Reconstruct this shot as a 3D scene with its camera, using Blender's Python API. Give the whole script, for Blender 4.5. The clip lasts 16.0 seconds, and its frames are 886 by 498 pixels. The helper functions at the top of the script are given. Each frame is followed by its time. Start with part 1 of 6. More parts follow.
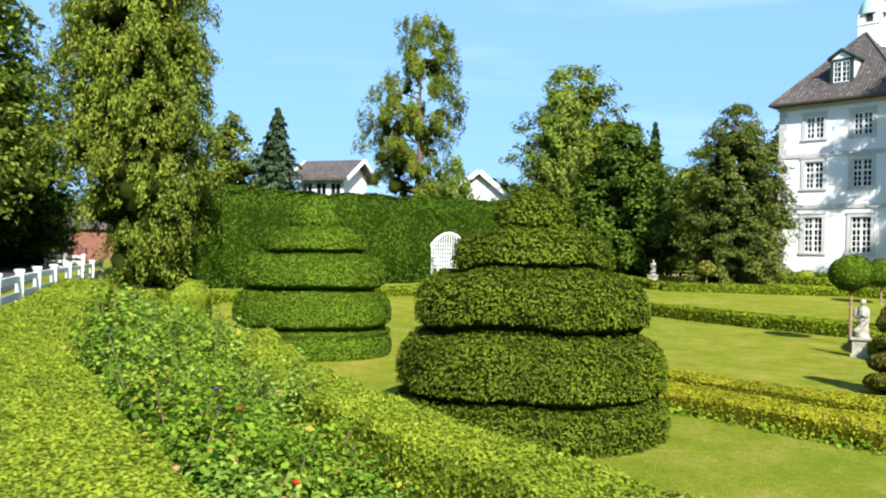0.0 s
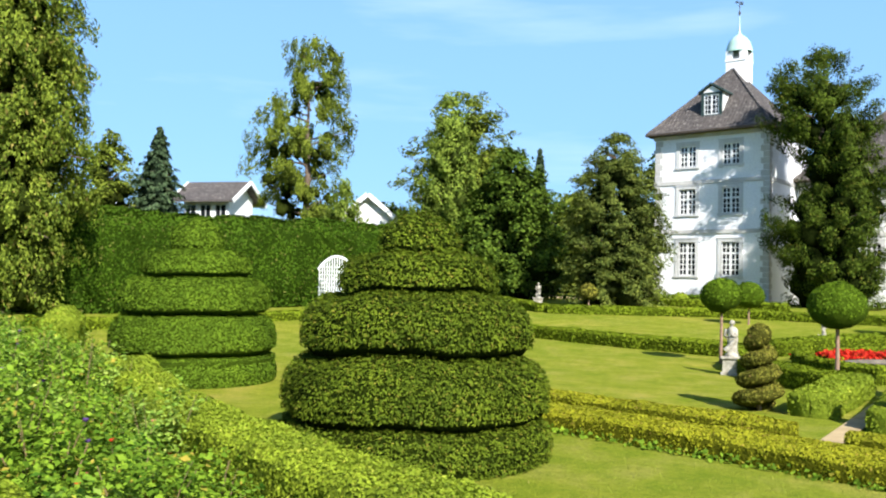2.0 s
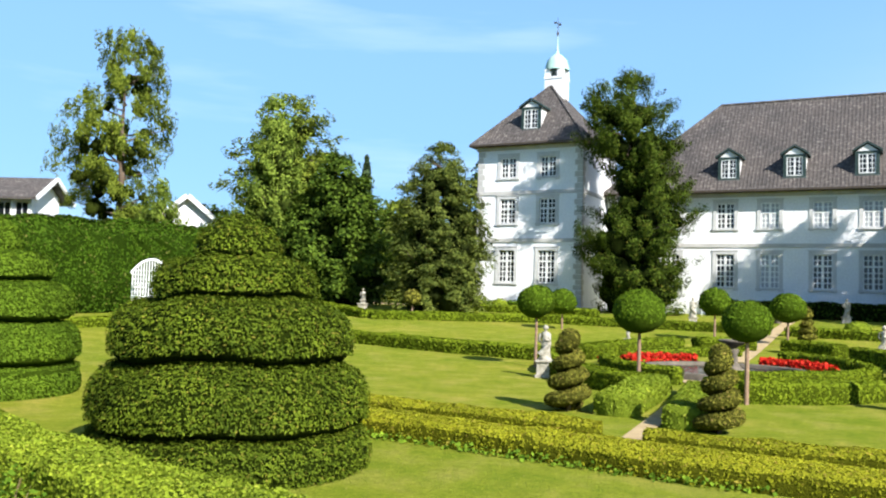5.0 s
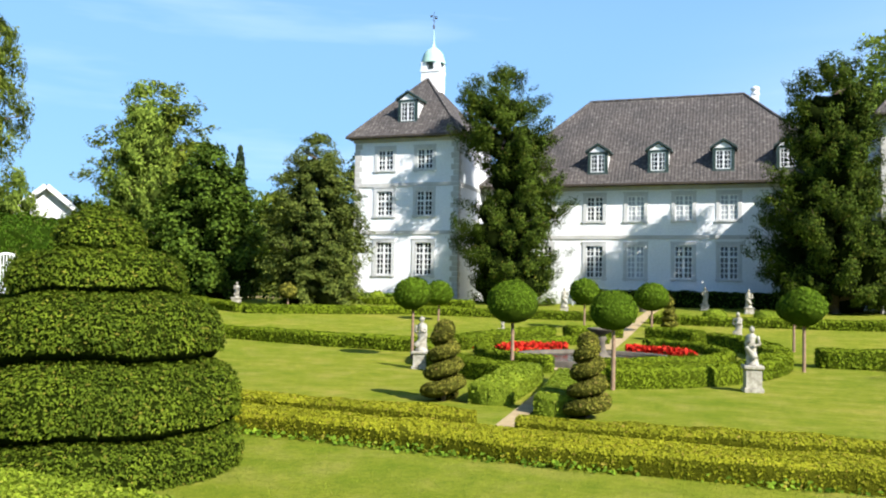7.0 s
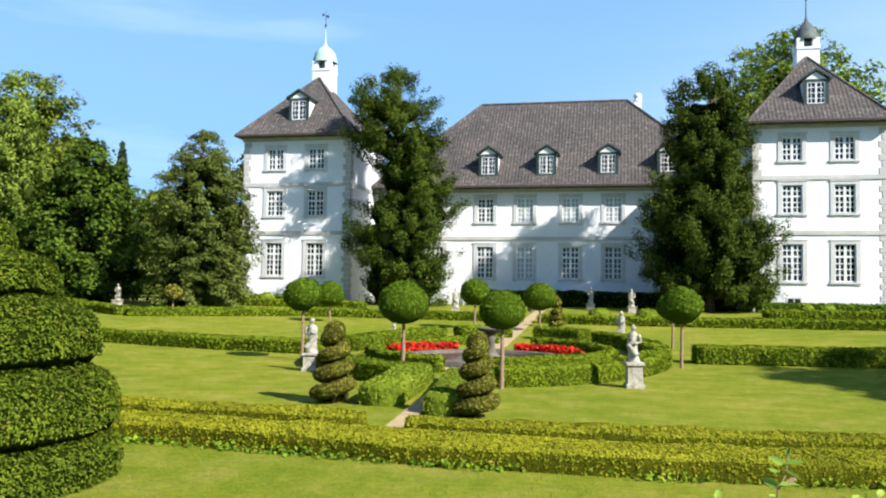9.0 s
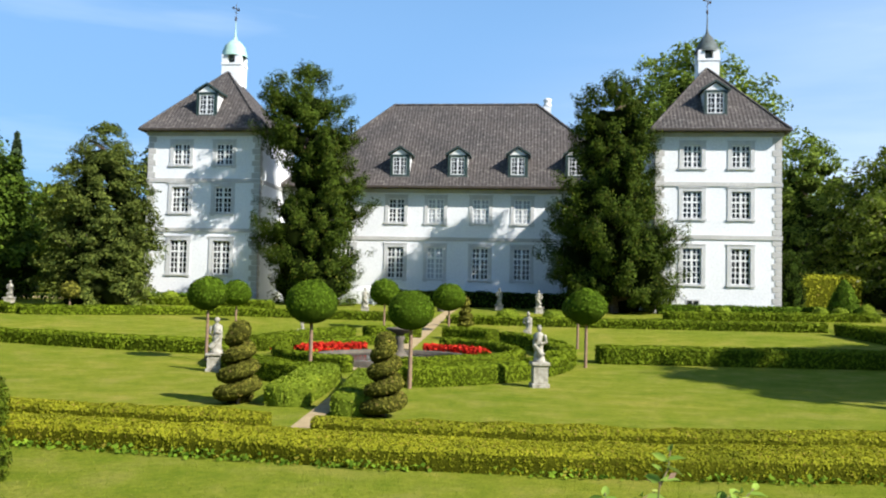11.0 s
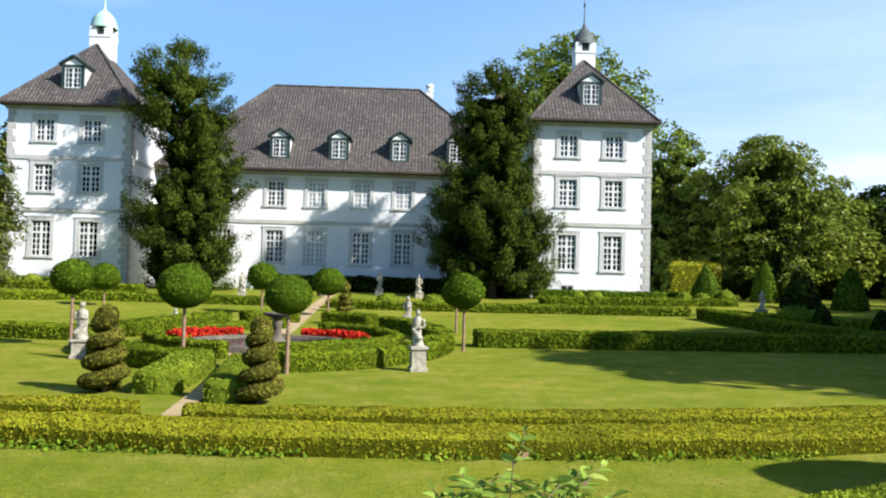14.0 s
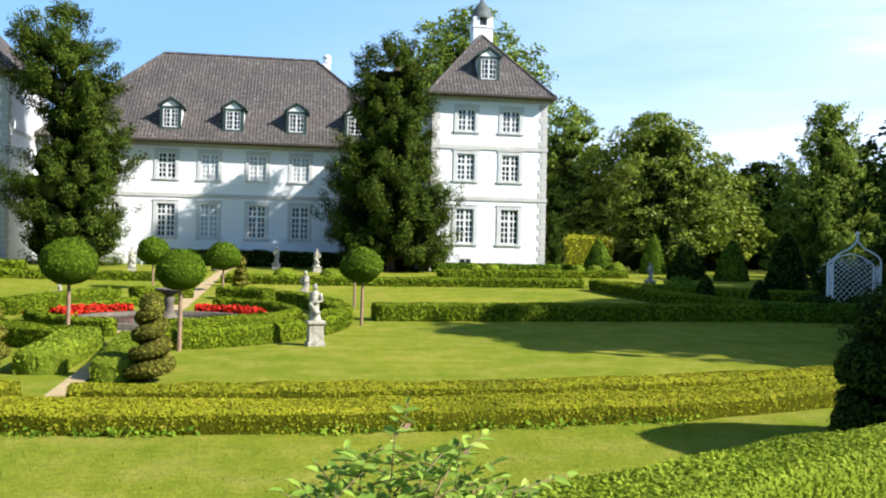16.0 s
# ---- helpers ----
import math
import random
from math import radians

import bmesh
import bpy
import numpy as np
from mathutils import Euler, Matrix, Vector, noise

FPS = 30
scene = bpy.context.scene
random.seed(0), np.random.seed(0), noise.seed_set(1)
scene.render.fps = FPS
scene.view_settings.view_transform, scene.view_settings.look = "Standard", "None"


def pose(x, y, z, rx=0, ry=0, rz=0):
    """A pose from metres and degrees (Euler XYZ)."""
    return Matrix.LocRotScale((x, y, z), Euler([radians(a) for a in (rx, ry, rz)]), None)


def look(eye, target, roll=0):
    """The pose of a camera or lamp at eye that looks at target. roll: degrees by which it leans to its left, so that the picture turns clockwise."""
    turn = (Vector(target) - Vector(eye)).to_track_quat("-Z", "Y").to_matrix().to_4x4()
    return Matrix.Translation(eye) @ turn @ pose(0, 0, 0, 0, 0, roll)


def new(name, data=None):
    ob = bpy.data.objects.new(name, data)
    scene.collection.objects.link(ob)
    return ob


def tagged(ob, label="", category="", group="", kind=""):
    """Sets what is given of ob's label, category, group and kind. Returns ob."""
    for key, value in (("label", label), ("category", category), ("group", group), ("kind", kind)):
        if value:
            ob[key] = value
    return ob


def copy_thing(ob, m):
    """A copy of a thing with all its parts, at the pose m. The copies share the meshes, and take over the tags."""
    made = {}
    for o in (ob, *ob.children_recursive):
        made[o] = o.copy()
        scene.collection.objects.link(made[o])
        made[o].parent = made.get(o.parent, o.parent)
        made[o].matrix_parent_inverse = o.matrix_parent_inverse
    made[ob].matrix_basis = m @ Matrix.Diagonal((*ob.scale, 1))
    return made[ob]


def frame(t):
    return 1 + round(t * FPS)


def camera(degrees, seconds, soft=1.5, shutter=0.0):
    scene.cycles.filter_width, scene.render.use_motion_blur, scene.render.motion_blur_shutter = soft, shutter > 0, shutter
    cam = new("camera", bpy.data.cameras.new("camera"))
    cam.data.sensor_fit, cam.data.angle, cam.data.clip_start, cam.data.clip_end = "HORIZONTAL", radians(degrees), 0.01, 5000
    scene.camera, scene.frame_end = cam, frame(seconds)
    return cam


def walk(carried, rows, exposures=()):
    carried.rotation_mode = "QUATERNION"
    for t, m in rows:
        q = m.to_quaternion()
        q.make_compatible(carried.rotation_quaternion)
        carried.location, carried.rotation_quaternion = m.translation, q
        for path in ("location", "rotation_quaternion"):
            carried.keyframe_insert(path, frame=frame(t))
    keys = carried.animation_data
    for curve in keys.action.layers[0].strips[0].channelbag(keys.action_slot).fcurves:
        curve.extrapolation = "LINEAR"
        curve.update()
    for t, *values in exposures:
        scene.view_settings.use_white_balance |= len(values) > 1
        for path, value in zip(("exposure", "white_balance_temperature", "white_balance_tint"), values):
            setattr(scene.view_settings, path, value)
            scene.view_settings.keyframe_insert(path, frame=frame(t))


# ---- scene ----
cam = camera(55.29, 16.0, soft=2.1)
EYE_H = 2.2
# seconds, yaw, pitch, roll of a camera held at arm's length by someone who turns on the spot
TURN = [
    (0.0, 47.17, 0.35, -1.37),
    (0.5, 45.55, 0.88, -1.43),
    (1.0, 43.64, 1.42, -1.29),
    (1.5, 41.43, 1.84, -1.37),
    (2.0, 39.67, 2.11, -1.28),
    (2.5, 37.58, 2.15, -1.59),
    (3.0, 35.55, 2.55, -2.00),
    (3.5, 33.69, 2.83, -1.83),
    (4.0, 31.80, 2.87, -1.81),
    (6.5, 21.76, 2.53, -1.14),
    (7.0, 19.66, 2.46, -1.04),
    (7.5, 17.69, 2.40, -0.73),
    (8.0, 15.63, 2.18, -0.73),
    (8.5, 13.83, 2.32, -0.85),
    (9.0, 12.39, 2.63, -0.80),
    (9.5, 10.76, 2.89, -0.94),
    (12.0, 3.72, 2.70, -1.29),
    (12.5, 2.42, 2.78, -1.27),
    (13.0, 1.10, 2.52, -1.30),
    (13.5, -0.16, 2.26, -1.35),
    (14.0, -1.71, 1.90, -1.51),
    (14.5, -3.70, 1.13, -1.60),
    (15.0, -5.25, 0.59, -1.69),
    (15.5, -6.79, 0.15, -1.50),
    (16.0, -8.53, 0.28, -1.24),
]
path = []
for t, yaw, pitch, roll in TURN:
    path.append((t, pose(-0.275 * math.sin(radians(yaw)), 0.275 * math.cos(radians(yaw)), EYE_H, 90 + pitch, roll, yaw)))
# the picture is darkened while the white walls fill it, and brightened again at the end
walk(cam, path, [(0.0, 0.63), (4.0, 0.61), (7.0, 0.56), (9.0, 0.49), (12.0, 0.25), (13.0, 0.26), (14.0, 0.40), (15.0, 0.50), (16.0, 0.61)])

# ---- light ----
SUN = Vector((1.0, -0.55, 0.82)).normalized()
world = bpy.data.worlds.new("sky")
scene.world = world
world.use_nodes = True
wn = world.node_tree.nodes
sky = wn.new("ShaderNodeTexSky")
sky.sky_type, sky.sun_disc = "NISHITA", False
sky.sun_elevation = math.asin(SUN.z)
sky.sun_rotation = math.atan2(SUN.x, SUN.y)
sky.air_density, sky.dust_density, sky.ozone_density = 1.0, 0.8, 4.0
wl = world.node_tree.links
wc, wm, wt = wn.new("ShaderNodeTexCoord"), wn.new("ShaderNodeMapping"), wn.new("ShaderNodeTexNoise")
wm.inputs["Rotation"].default_value = (0.0, radians(12), radians(25))
wm.inputs["Scale"].default_value = (1.2, 1.6, 9.0)
wt.inputs["Scale"].default_value, wt.inputs["Detail"].default_value, wt.inputs["Roughness"].default_value = 1.6, 5.0, 0.55
wr, wx = wn.new("ShaderNodeValToRGB"), wn.new("ShaderNodeMix")
wr.color_ramp.elements[0].position, wr.color_ramp.elements[1].position = 0.52, 0.80
wr.color_ramp.elements[1].color = (0.16, 0.16, 0.16, 1)
wx.data_type = "RGBA"
wx.inputs[7].default_value = (12.0, 12.4, 12.8, 1)
wl.new(wc.outputs["Generated"], wm.inputs[0])
wl.new(wm.outputs[0], wt.inputs["Vector"])
wl.new(wt.outputs["Fac"], wr.inputs[0])
# the thin veil thickens low in the east
wd, wv, wg, wa = wn.new("ShaderNodeVectorMath"), wn.new("ShaderNodeMapRange"), wn.new("ShaderNodeMix"), wn.new("ShaderNodeMath")
wd.operation = "DOT_PRODUCT"
wd.inputs[1].default_value = (0.80, 0.60, -1.3)
wl.new(wc.outputs["Generated"], wd.inputs[0])
wl.new(wd.outputs["Value"], wv.inputs["Value"])
wv.interpolation_type = "SMOOTHSTEP"
for sock, val in zip(("From Min", "From Max", "To Min", "To Max"), (0.10, 0.95, 0.0, 0.75)):
    wv.inputs[sock].default_value = val
wa.operation = "MULTIPLY_ADD"
wl.new(wt.outputs["Fac"], wa.inputs[0])
wl.new(wv.outputs[0], wa.inputs[1])
wl.new(wr.outputs[0], wa.inputs[2])
wa.use_clamp = True
wl.new(wa.outputs[0], wx.inputs[0])
wq = wn.new("ShaderNodeMix")
wq.data_type, wq.blend_type = "RGBA", "MULTIPLY"
wq.inputs[0].default_value, wq.inputs[7].default_value = 1.0, (0.84, 1.0, 1.06, 1)
wl.new(sky.outputs[0], wq.inputs[6])
ws = wn.new("ShaderNodeMix")
ws.data_type = "RGBA"
ws.inputs[0].default_value, ws.inputs[7].default_value = 0.6, (2.25, 4.45, 7.9, 1)
# the milky blue of the lower sky gives way to a deep zenith
wz, wh = wn.new("ShaderNodeSeparateXYZ"), wn.new("ShaderNodeMapRange")
wl.new(wc.outputs["Generated"], wz.inputs[0])
wl.new(wz.outputs[2], wh.inputs["Value"])
wh.interpolation_type = "SMOOTHSTEP"
for sock, val in zip(("From Min", "From Max", "To Min", "To Max"), (0.25, 0.65, 0.75, 0.0)):
    wh.inputs[sock].default_value = val
wl.new(wh.outputs[0], ws.inputs[0])
wl.new(wq.outputs[2], ws.inputs[6])
wl.new(ws.outputs[2], wx.inputs[6])
wl.new(wx.outputs[2], wn["Background"].inputs[0])
wn["Background"].inputs[1].default_value = 0.112
lamp = bpy.data.lights.new("sun", "SUN")
lamp.energy, lamp.angle, lamp.color = 6.4, radians(0.5), (1.0, 0.96, 0.90)
new("sun", lamp).matrix_world = look(SUN * 100, (0, 0, 0))


# ---- materials ----
def nodes_of(name, rough=0.8, spec=0.3):
    m = bpy.data.materials.new(name)
    m.use_nodes = True
    nt = m.node_tree
    b = nt.nodes["Principled BSDF"]
    b.inputs["Roughness"].default_value = rough
    b.inputs["Specular IOR Level"].default_value = spec
    return m, nt, b


def ramp(nt, src, stops):
    r = nt.nodes.new("ShaderNodeValToRGB")
    while len(r.color_ramp.elements) < len(stops):
        r.color_ramp.elements.new(0.5)
    for e, (p, c) in zip(r.color_ramp.elements, stops):
        e.position, e.color = p, (*c, 1)
    nt.links.new(src, r.inputs[0])
    return r.outputs[0]


def noise_of(nt, scale, detail=4, coord="Object", rough=0.6):
    t = nt.nodes.new("ShaderNodeTexCoord")
    n = nt.nodes.new("ShaderNodeTexNoise")
    n.inputs["Scale"].default_value, n.inputs["Detail"].default_value, n.inputs["Roughness"].default_value = scale, detail, rough
    nt.links.new(t.outputs[coord], n.inputs["Vector"])
    return n.outputs["Fac"]


def blend(nt, a, b, fac, mode="MIX"):
    m = nt.nodes.new("ShaderNodeMix")
    m.data_type, m.blend_type = "RGBA", mode
    for sock, v in ((m.inputs[6], a), (m.inputs[7], b), (m.inputs[0], fac)):
        if isinstance(v, tuple):
            sock.default_value = (*v, 1)
        elif isinstance(v, (int, float)):
            sock.default_value = v
        else:
            nt.links.new(v, sock)
    return m.outputs[2]


def bumped(nt, b, height, strength=0.3, dist=0.02):
    u = nt.nodes.new("ShaderNodeBump")
    u.inputs["Strength"].default_value, u.inputs["Distance"].default_value = strength, dist
    nt.links.new(height, u.inputs["Height"])
    nt.links.new(u.outputs[0], b.inputs["Normal"])


def plain_mat(name, c1, c2, scale=3.0, rough=0.8, spec=0.3, fine=40.0, bump=0.2, metal=0.0, dist=0.01):
    m, nt, b = nodes_of(name, rough, spec)
    b.inputs["Metallic"].default_value = metal
    a = ramp(nt, noise_of(nt, scale, 5), [(0.3, c1), (0.7, c2)])
    f = noise_of(nt, fine, 3)
    c = blend(nt, a, ramp(nt, f, [(0.25, (0.85, 0.85, 0.85)), (0.75, (1.1, 1.1, 1.1))]), 1.0, "MULTIPLY")
    nt.links.new(c, b.inputs["Base Color"])
    bumped(nt, b, f, bump, dist)
    return m


CORE_OF = {}


def leaf_mat(name, dark, light, extra=None, trans=0.3, patch=0.5, inside=0.10, tuft=6.0, gloss=0.04):
    """Leaves: a tone for each leaf, patches of age, some light let through; and the twiggy inside that goes with them,
    darkened to paint the shade within.
    """
    m, nt, b = nodes_of(name, 0.65, gloss)
    geo = nt.nodes.new("ShaderNodeNewGeometry")
    stops = [(0.0, dark), (0.75, light)] + ([(0.93, light), (0.97, extra)] if extra else [(1.0, light)])
    c = ramp(nt, geo.outputs["Random Per Island"], stops)
    big = ramp(nt, noise_of(nt, patch, 3), [(0.3, (0.68, 0.70, 0.68)), (0.7, (1.25, 1.2, 1.1))])
    c = blend(nt, c, big, 1.0, "MULTIPLY")
    c = blend(nt, c, ramp(nt, noise_of(nt, tuft, 2), [(0.32, (0.80, 0.83, 0.80)), (0.68, (1.16, 1.13, 1.10))]), 1.0, "MULTIPLY")
    nt.links.new(c, b.inputs["Base Color"])
    t = nt.nodes.new("ShaderNodeBsdfTranslucent")
    nt.links.new(c, t.inputs["Color"])
    mix = nt.nodes.new("ShaderNodeMixShader")
    mix.inputs[0].default_value = trans * 0.7
    nt.links.new(b.outputs[0], mix.inputs[1])
    nt.links.new(t.outputs[0], mix.inputs[2])
    nt.links.new(mix.outputs[0], nt.nodes["Material Output"].inputs["Surface"])
    # Inside colour: leaf tones cut down to paint the shade between leaves.
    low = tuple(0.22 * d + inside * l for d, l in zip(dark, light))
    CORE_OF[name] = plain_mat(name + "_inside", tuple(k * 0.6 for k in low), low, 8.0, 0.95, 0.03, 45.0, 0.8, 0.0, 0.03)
    return m


M_YEW = leaf_mat("yew_foliage", (0.047, 0.078, 0.007), (0.138, 0.192, 0.016), (0.20, 0.19, 0.03), 0.2, 1.2, 0.05)
M_YEWDARK = leaf_mat("clipped_yew_fine", (0.072, 0.128, 0.010), (0.120, 0.198, 0.016), None, 0.2, 1.0, 0.22)
M_BOXY = leaf_mat("young_box_foliage", (0.190, 0.265, 0.021), (0.250, 0.325, 0.029), (0.33, 0.36, 0.05), 0.3, 0.8, 0.48, 5.0, 0.07)
M_BOX = leaf_mat("box_foliage", (0.262, 0.280, 0.017), (0.325, 0.335, 0.025), (0.32, 0.25, 0.05), 0.25, 0.6, 0.12, 8.0)
M_BOXFAR = leaf_mat("box_foliage_shorn", (0.138, 0.196, 0.012), (0.180, 0.240, 0.016), None, 0.2, 0.5, 0.16, 5.0)
M_BALL = leaf_mat("clipped_bay_foliage", (0.070, 0.125, 0.008), (0.105, 0.175, 0.012), None, 0.2, 1.5, 0.32, 9.0)
M_SPIRAL = leaf_mat("olive_conifer_foliage", (0.090, 0.098, 0.014), (0.235, 0.225, 0.038), (0.26, 0.19, 0.06), 0.2, 2.0, 0.2, 9.0)
M_ROSE = leaf_mat("rose_leaves", (0.060, 0.132, 0.011), (0.225, 0.355, 0.032), (0.36, 0.30, 0.05), 0.35, 0.9)
M_ROSEDARK = leaf_mat("rose_leaves_dark", (0.045, 0.125, 0.014), (0.20, 0.34, 0.036), (0.36, 0.40, 0.05), 0.3, 0.9)
M_TALLHEDGE = leaf_mat("tall_hedge_foliage", (0.030, 0.068, 0.005), (0.060, 0.116, 0.008), (0.12, 0.13, 0.03), 0.15, 0.4, 0.2, 2.2)
M_BROAD = leaf_mat("broad_leaves", (0.043, 0.070, 0.010), (0.212, 0.265, 0.036), None, 0.3, 0.25)
M_LIGHT = leaf_mat("sunny_leaves", (0.064, 0.108, 0.016), (0.265, 0.355, 0.058), None, 0.42, 0.25)
M_FLOWERY = leaf_mat("broad_leaves_with_panicles", (0.060, 0.100, 0.014), (0.235, 0.300, 0.042), (0.40, 0.40, 0.22), 0.3, 0.25)
M_DUSKY = leaf_mat("dusky_leaves", (0.034, 0.060, 0.014), (0.158, 0.192, 0.040), None, 0.25, 0.3)
M_CHESTNUT = leaf_mat("chestnut_leaves", (0.018, 0.040, 0.006), (0.100, 0.160, 0.020), None, 0.2, 0.3)
# Near-black greens: the shade on these plants is put into the leaf colour.
M_DARKSHADE = leaf_mat("dark_leaves", (0.008, 0.018, 0.003), (0.060, 0.100, 0.012), None, 0.15, 0.3)
M_CON = leaf_mat("cypress_foliage", (0.009, 0.019, 0.003), (0.084, 0.128, 0.015), (0.12, 0.12, 0.02), 0.12, 0.4)
M_SPRUCE = leaf_mat("spruce_foliage", (0.032, 0.060, 0.008), (0.232, 0.300, 0.040), (0.26, 0.22, 0.06), 0.3, 0.5)
M_BLUE = leaf_mat("blue_spruce_foliage", (0.025, 0.050, 0.026), (0.095, 0.145, 0.075), None, 0.15, 0.4)
M_BARK = plain_mat("bark", (0.09, 0.065, 0.045), (0.20, 0.15, 0.11), 9.0, 0.9, 0.1, 60, 0.6)
M_TRUNK = plain_mat("pale_bark", (0.20, 0.13, 0.085), (0.36, 0.24, 0.165), 12.0, 0.9, 0.1, 60, 0.5)
M_WALL = plain_mat("white_limewash", (0.80, 0.81, 0.825), (0.87, 0.875, 0.88), 0.5, 0.85, 0.2, 9.0, 0.25)
M_STONE = plain_mat("grey_sandstone", (0.52, 0.52, 0.515), (0.64, 0.635, 0.625), 2.0, 0.85, 0.2, 14.0, 0.3)
M_STATUE = plain_mat("weathered_marble", (0.20, 0.18, 0.13), (0.56, 0.52, 0.44), 9.0, 0.8, 0.25, 40.0, 0.4)
M_PAINT = plain_mat("white_paint", (0.76, 0.77, 0.76), (0.84, 0.84, 0.82), 4.0, 0.5, 0.4, 30.0, 0.1)
M_GREENPAINT = plain_mat("dark_green_paint", (0.020, 0.040, 0.036), (0.035, 0.060, 0.055), 4.0, 0.5, 0.4, 30.0, 0.1)
M_COPPER = plain_mat("green_copper", (0.32, 0.52, 0.44), (0.48, 0.66, 0.58), 2.5, 0.6, 0.3, 20.0, 0.2)
M_LEAD = plain_mat("dark_lead", (0.06, 0.065, 0.065), (0.13, 0.16, 0.15), 2.5, 0.6, 0.3, 20.0, 0.2)
M_IRON = plain_mat("wrought_iron", (0.05, 0.045, 0.045), (0.10, 0.08, 0.07), 5, 0.6, 0.4, 40, 0.2, 0.6)
M_PATH = plain_mat("sandy_gravel", (0.38, 0.28, 0.15), (0.52, 0.40, 0.23), 3.0, 0.95, 0.1, 60.0, 0.5)
M_SOIL = plain_mat("dark_soil", (0.035, 0.026, 0.018), (0.07, 0.05, 0.034), 5.0, 0.95, 0.1, 50.0, 0.8)
M_ROAD = plain_mat("asphalt", (0.05, 0.052, 0.056), (0.075, 0.077, 0.08), 2.0, 0.9, 0.2, 80.0, 0.3)
M_RED = leaf_mat("red_petals", (0.42, 0.015, 0.010), (0.70, 0.05, 0.03), None, 0.25, 3.0)
M_PINK = leaf_mat("pink_petals", (0.55, 0.10, 0.10), (0.75, 0.30, 0.22), (0.85, 0.75, 0.65), 0.25, 3.0)


def roof_mat():
    m, nt, b = nodes_of("grey_brown_pantile", 0.75, 0.25)
    n1 = noise_of(nt, 0.35, 5)
    n2 = noise_of(nt, 5.0, 4)
    c = ramp(nt, n2, [(0.25, (0.052, 0.046, 0.044)), (0.55, (0.092, 0.082, 0.078)), (0.68, (0.20, 0.185, 0.17))])
    c = blend(nt, c, ramp(nt, n1, [(0.35, (0.8, 0.8, 0.8)), (0.7, (1.2, 1.15, 1.1))]), 1.0, "MULTIPLY")
    nt.links.new(c, b.inputs["Base Color"])
    bumped(nt, b, n2, 0.3, 0.01)
    return m


def grass_mat():
    m, nt, b = nodes_of("mown_lawn", 0.9, 0.03)
    fine = noise_of(nt, 45.0, 4)
    mid = noise_of(nt, 1.1, 5)
    big = noise_of(nt, 0.16, 4)
    c = ramp(nt, mid, [(0.28, (0.140, 0.188, 0.014)), (0.50, (0.200, 0.227, 0.025)), (0.72, (0.282, 0.264, 0.058))])
    c = blend(nt, c, ramp(nt, big, [(0.3, (0.82, 0.92, 0.8)), (0.7, (1.2, 1.1, 1.15))]), 1.0, "MULTIPLY")
    c = blend(nt, c, ramp(nt, noise_of(nt, 4.5, 4, rough=0.7), [(0.3, (0.80, 0.86, 0.8)), (0.7, (1.2, 1.13, 1.2))]), 1.0, "MULTIPLY")
    c = blend(nt, c, ramp(nt, noise_of(nt, 13.0, 4, rough=0.7), [(0.3, (0.78, 0.82, 0.78)), (0.7, (1.22, 1.18, 1.2))]), 1.0, "MULTIPLY")
    c = blend(nt, c, ramp(nt, fine, [(0.25, (0.60, 0.66, 0.60)), (0.75, (1.35, 1.30, 1.25))]), 1.0, "MULTIPLY")
    nt.links.new(c, b.inputs["Base Color"])
    bumped(nt, b, fine, 0.7, 0.03)
    return m


def glass_mat():
    m, nt, b = nodes_of("window_glass", 0.06, 0.5)
    b.inputs["Base Color"].default_value = (0.012, 0.015, 0.018, 1)
    bumped(nt, b, noise_of(nt, 2.5, 1), 0.03, 0.02)
    return m


M_ROOF, M_GRASS, M_GLASS = roof_mat(), grass_mat(), glass_mat()


# ---- mesh tools ----
def raw_mesh(name, verts, faces):
    """A mesh from arrays of points and of quads (or triangles)."""
    verts, faces = np.asarray(verts, np.float32), np.asarray(faces, np.int32)
    me = bpy.data.meshes.new(name)
    me.vertices.add(len(verts))
    me.vertices.foreach_set("co", verts.ravel())
    k = faces.shape[1]
    me.loops.add(faces.size)
    me.loops.foreach_set("vertex_index", faces.ravel())
    me.polygons.add(len(faces))
    me.polygons.foreach_set("loop_start", np.arange(0, faces.size, k, dtype=np.int32))
    me.update(calc_edges=True)
    me.validate()
    return me


def put(name, me, mat, parent=None, label="", smooth=False):
    if mat:
        me.materials.clear()
        me.materials.append(mat)
    if smooth:
        me.polygons.foreach_set("use_smooth", np.ones(len(me.polygons), bool))
    ob = new(name, me)
    if parent:
        ob.parent = parent
    if label:
        ob["label"] = label
    return ob


def part(name, bm, mat, parent=None, label="", smooth=False):
    me = bpy.data.meshes.new(name)
    bm.normal_update()
    bm.to_mesh(me)
    bm.free()
    return put(name, me, mat, parent, label, smooth)


def thing(name, x=0, y=0, z=0, rz=0):
    ob = new(name)
    ob.matrix_basis = pose(x, y, z, 0, 0, rz)
    return ob


def box(bm, x0, x1, y0, y1, z0, z1):
    vs = [bm.verts.new((x, y, z)) for z in (z0, z1) for x, y in ((x0, y0), (x1, y0), (x1, y1), (x0, y1))]
    for f in ((3, 2, 1, 0), (4, 5, 6, 7), (0, 1, 5, 4), (1, 2, 6, 5), (2, 3, 7, 6), (3, 0, 4, 7)):
        bm.faces.new([vs[i] for i in f])


def boxes(*rows, bevel=0.0):
    bm = bmesh.new()
    for r in rows:
        box(bm, *r)
    if bevel:
        bmesh.ops.bevel(bm, geom=bm.edges[:], offset=bevel, segments=1, affect="EDGES")
    return bm


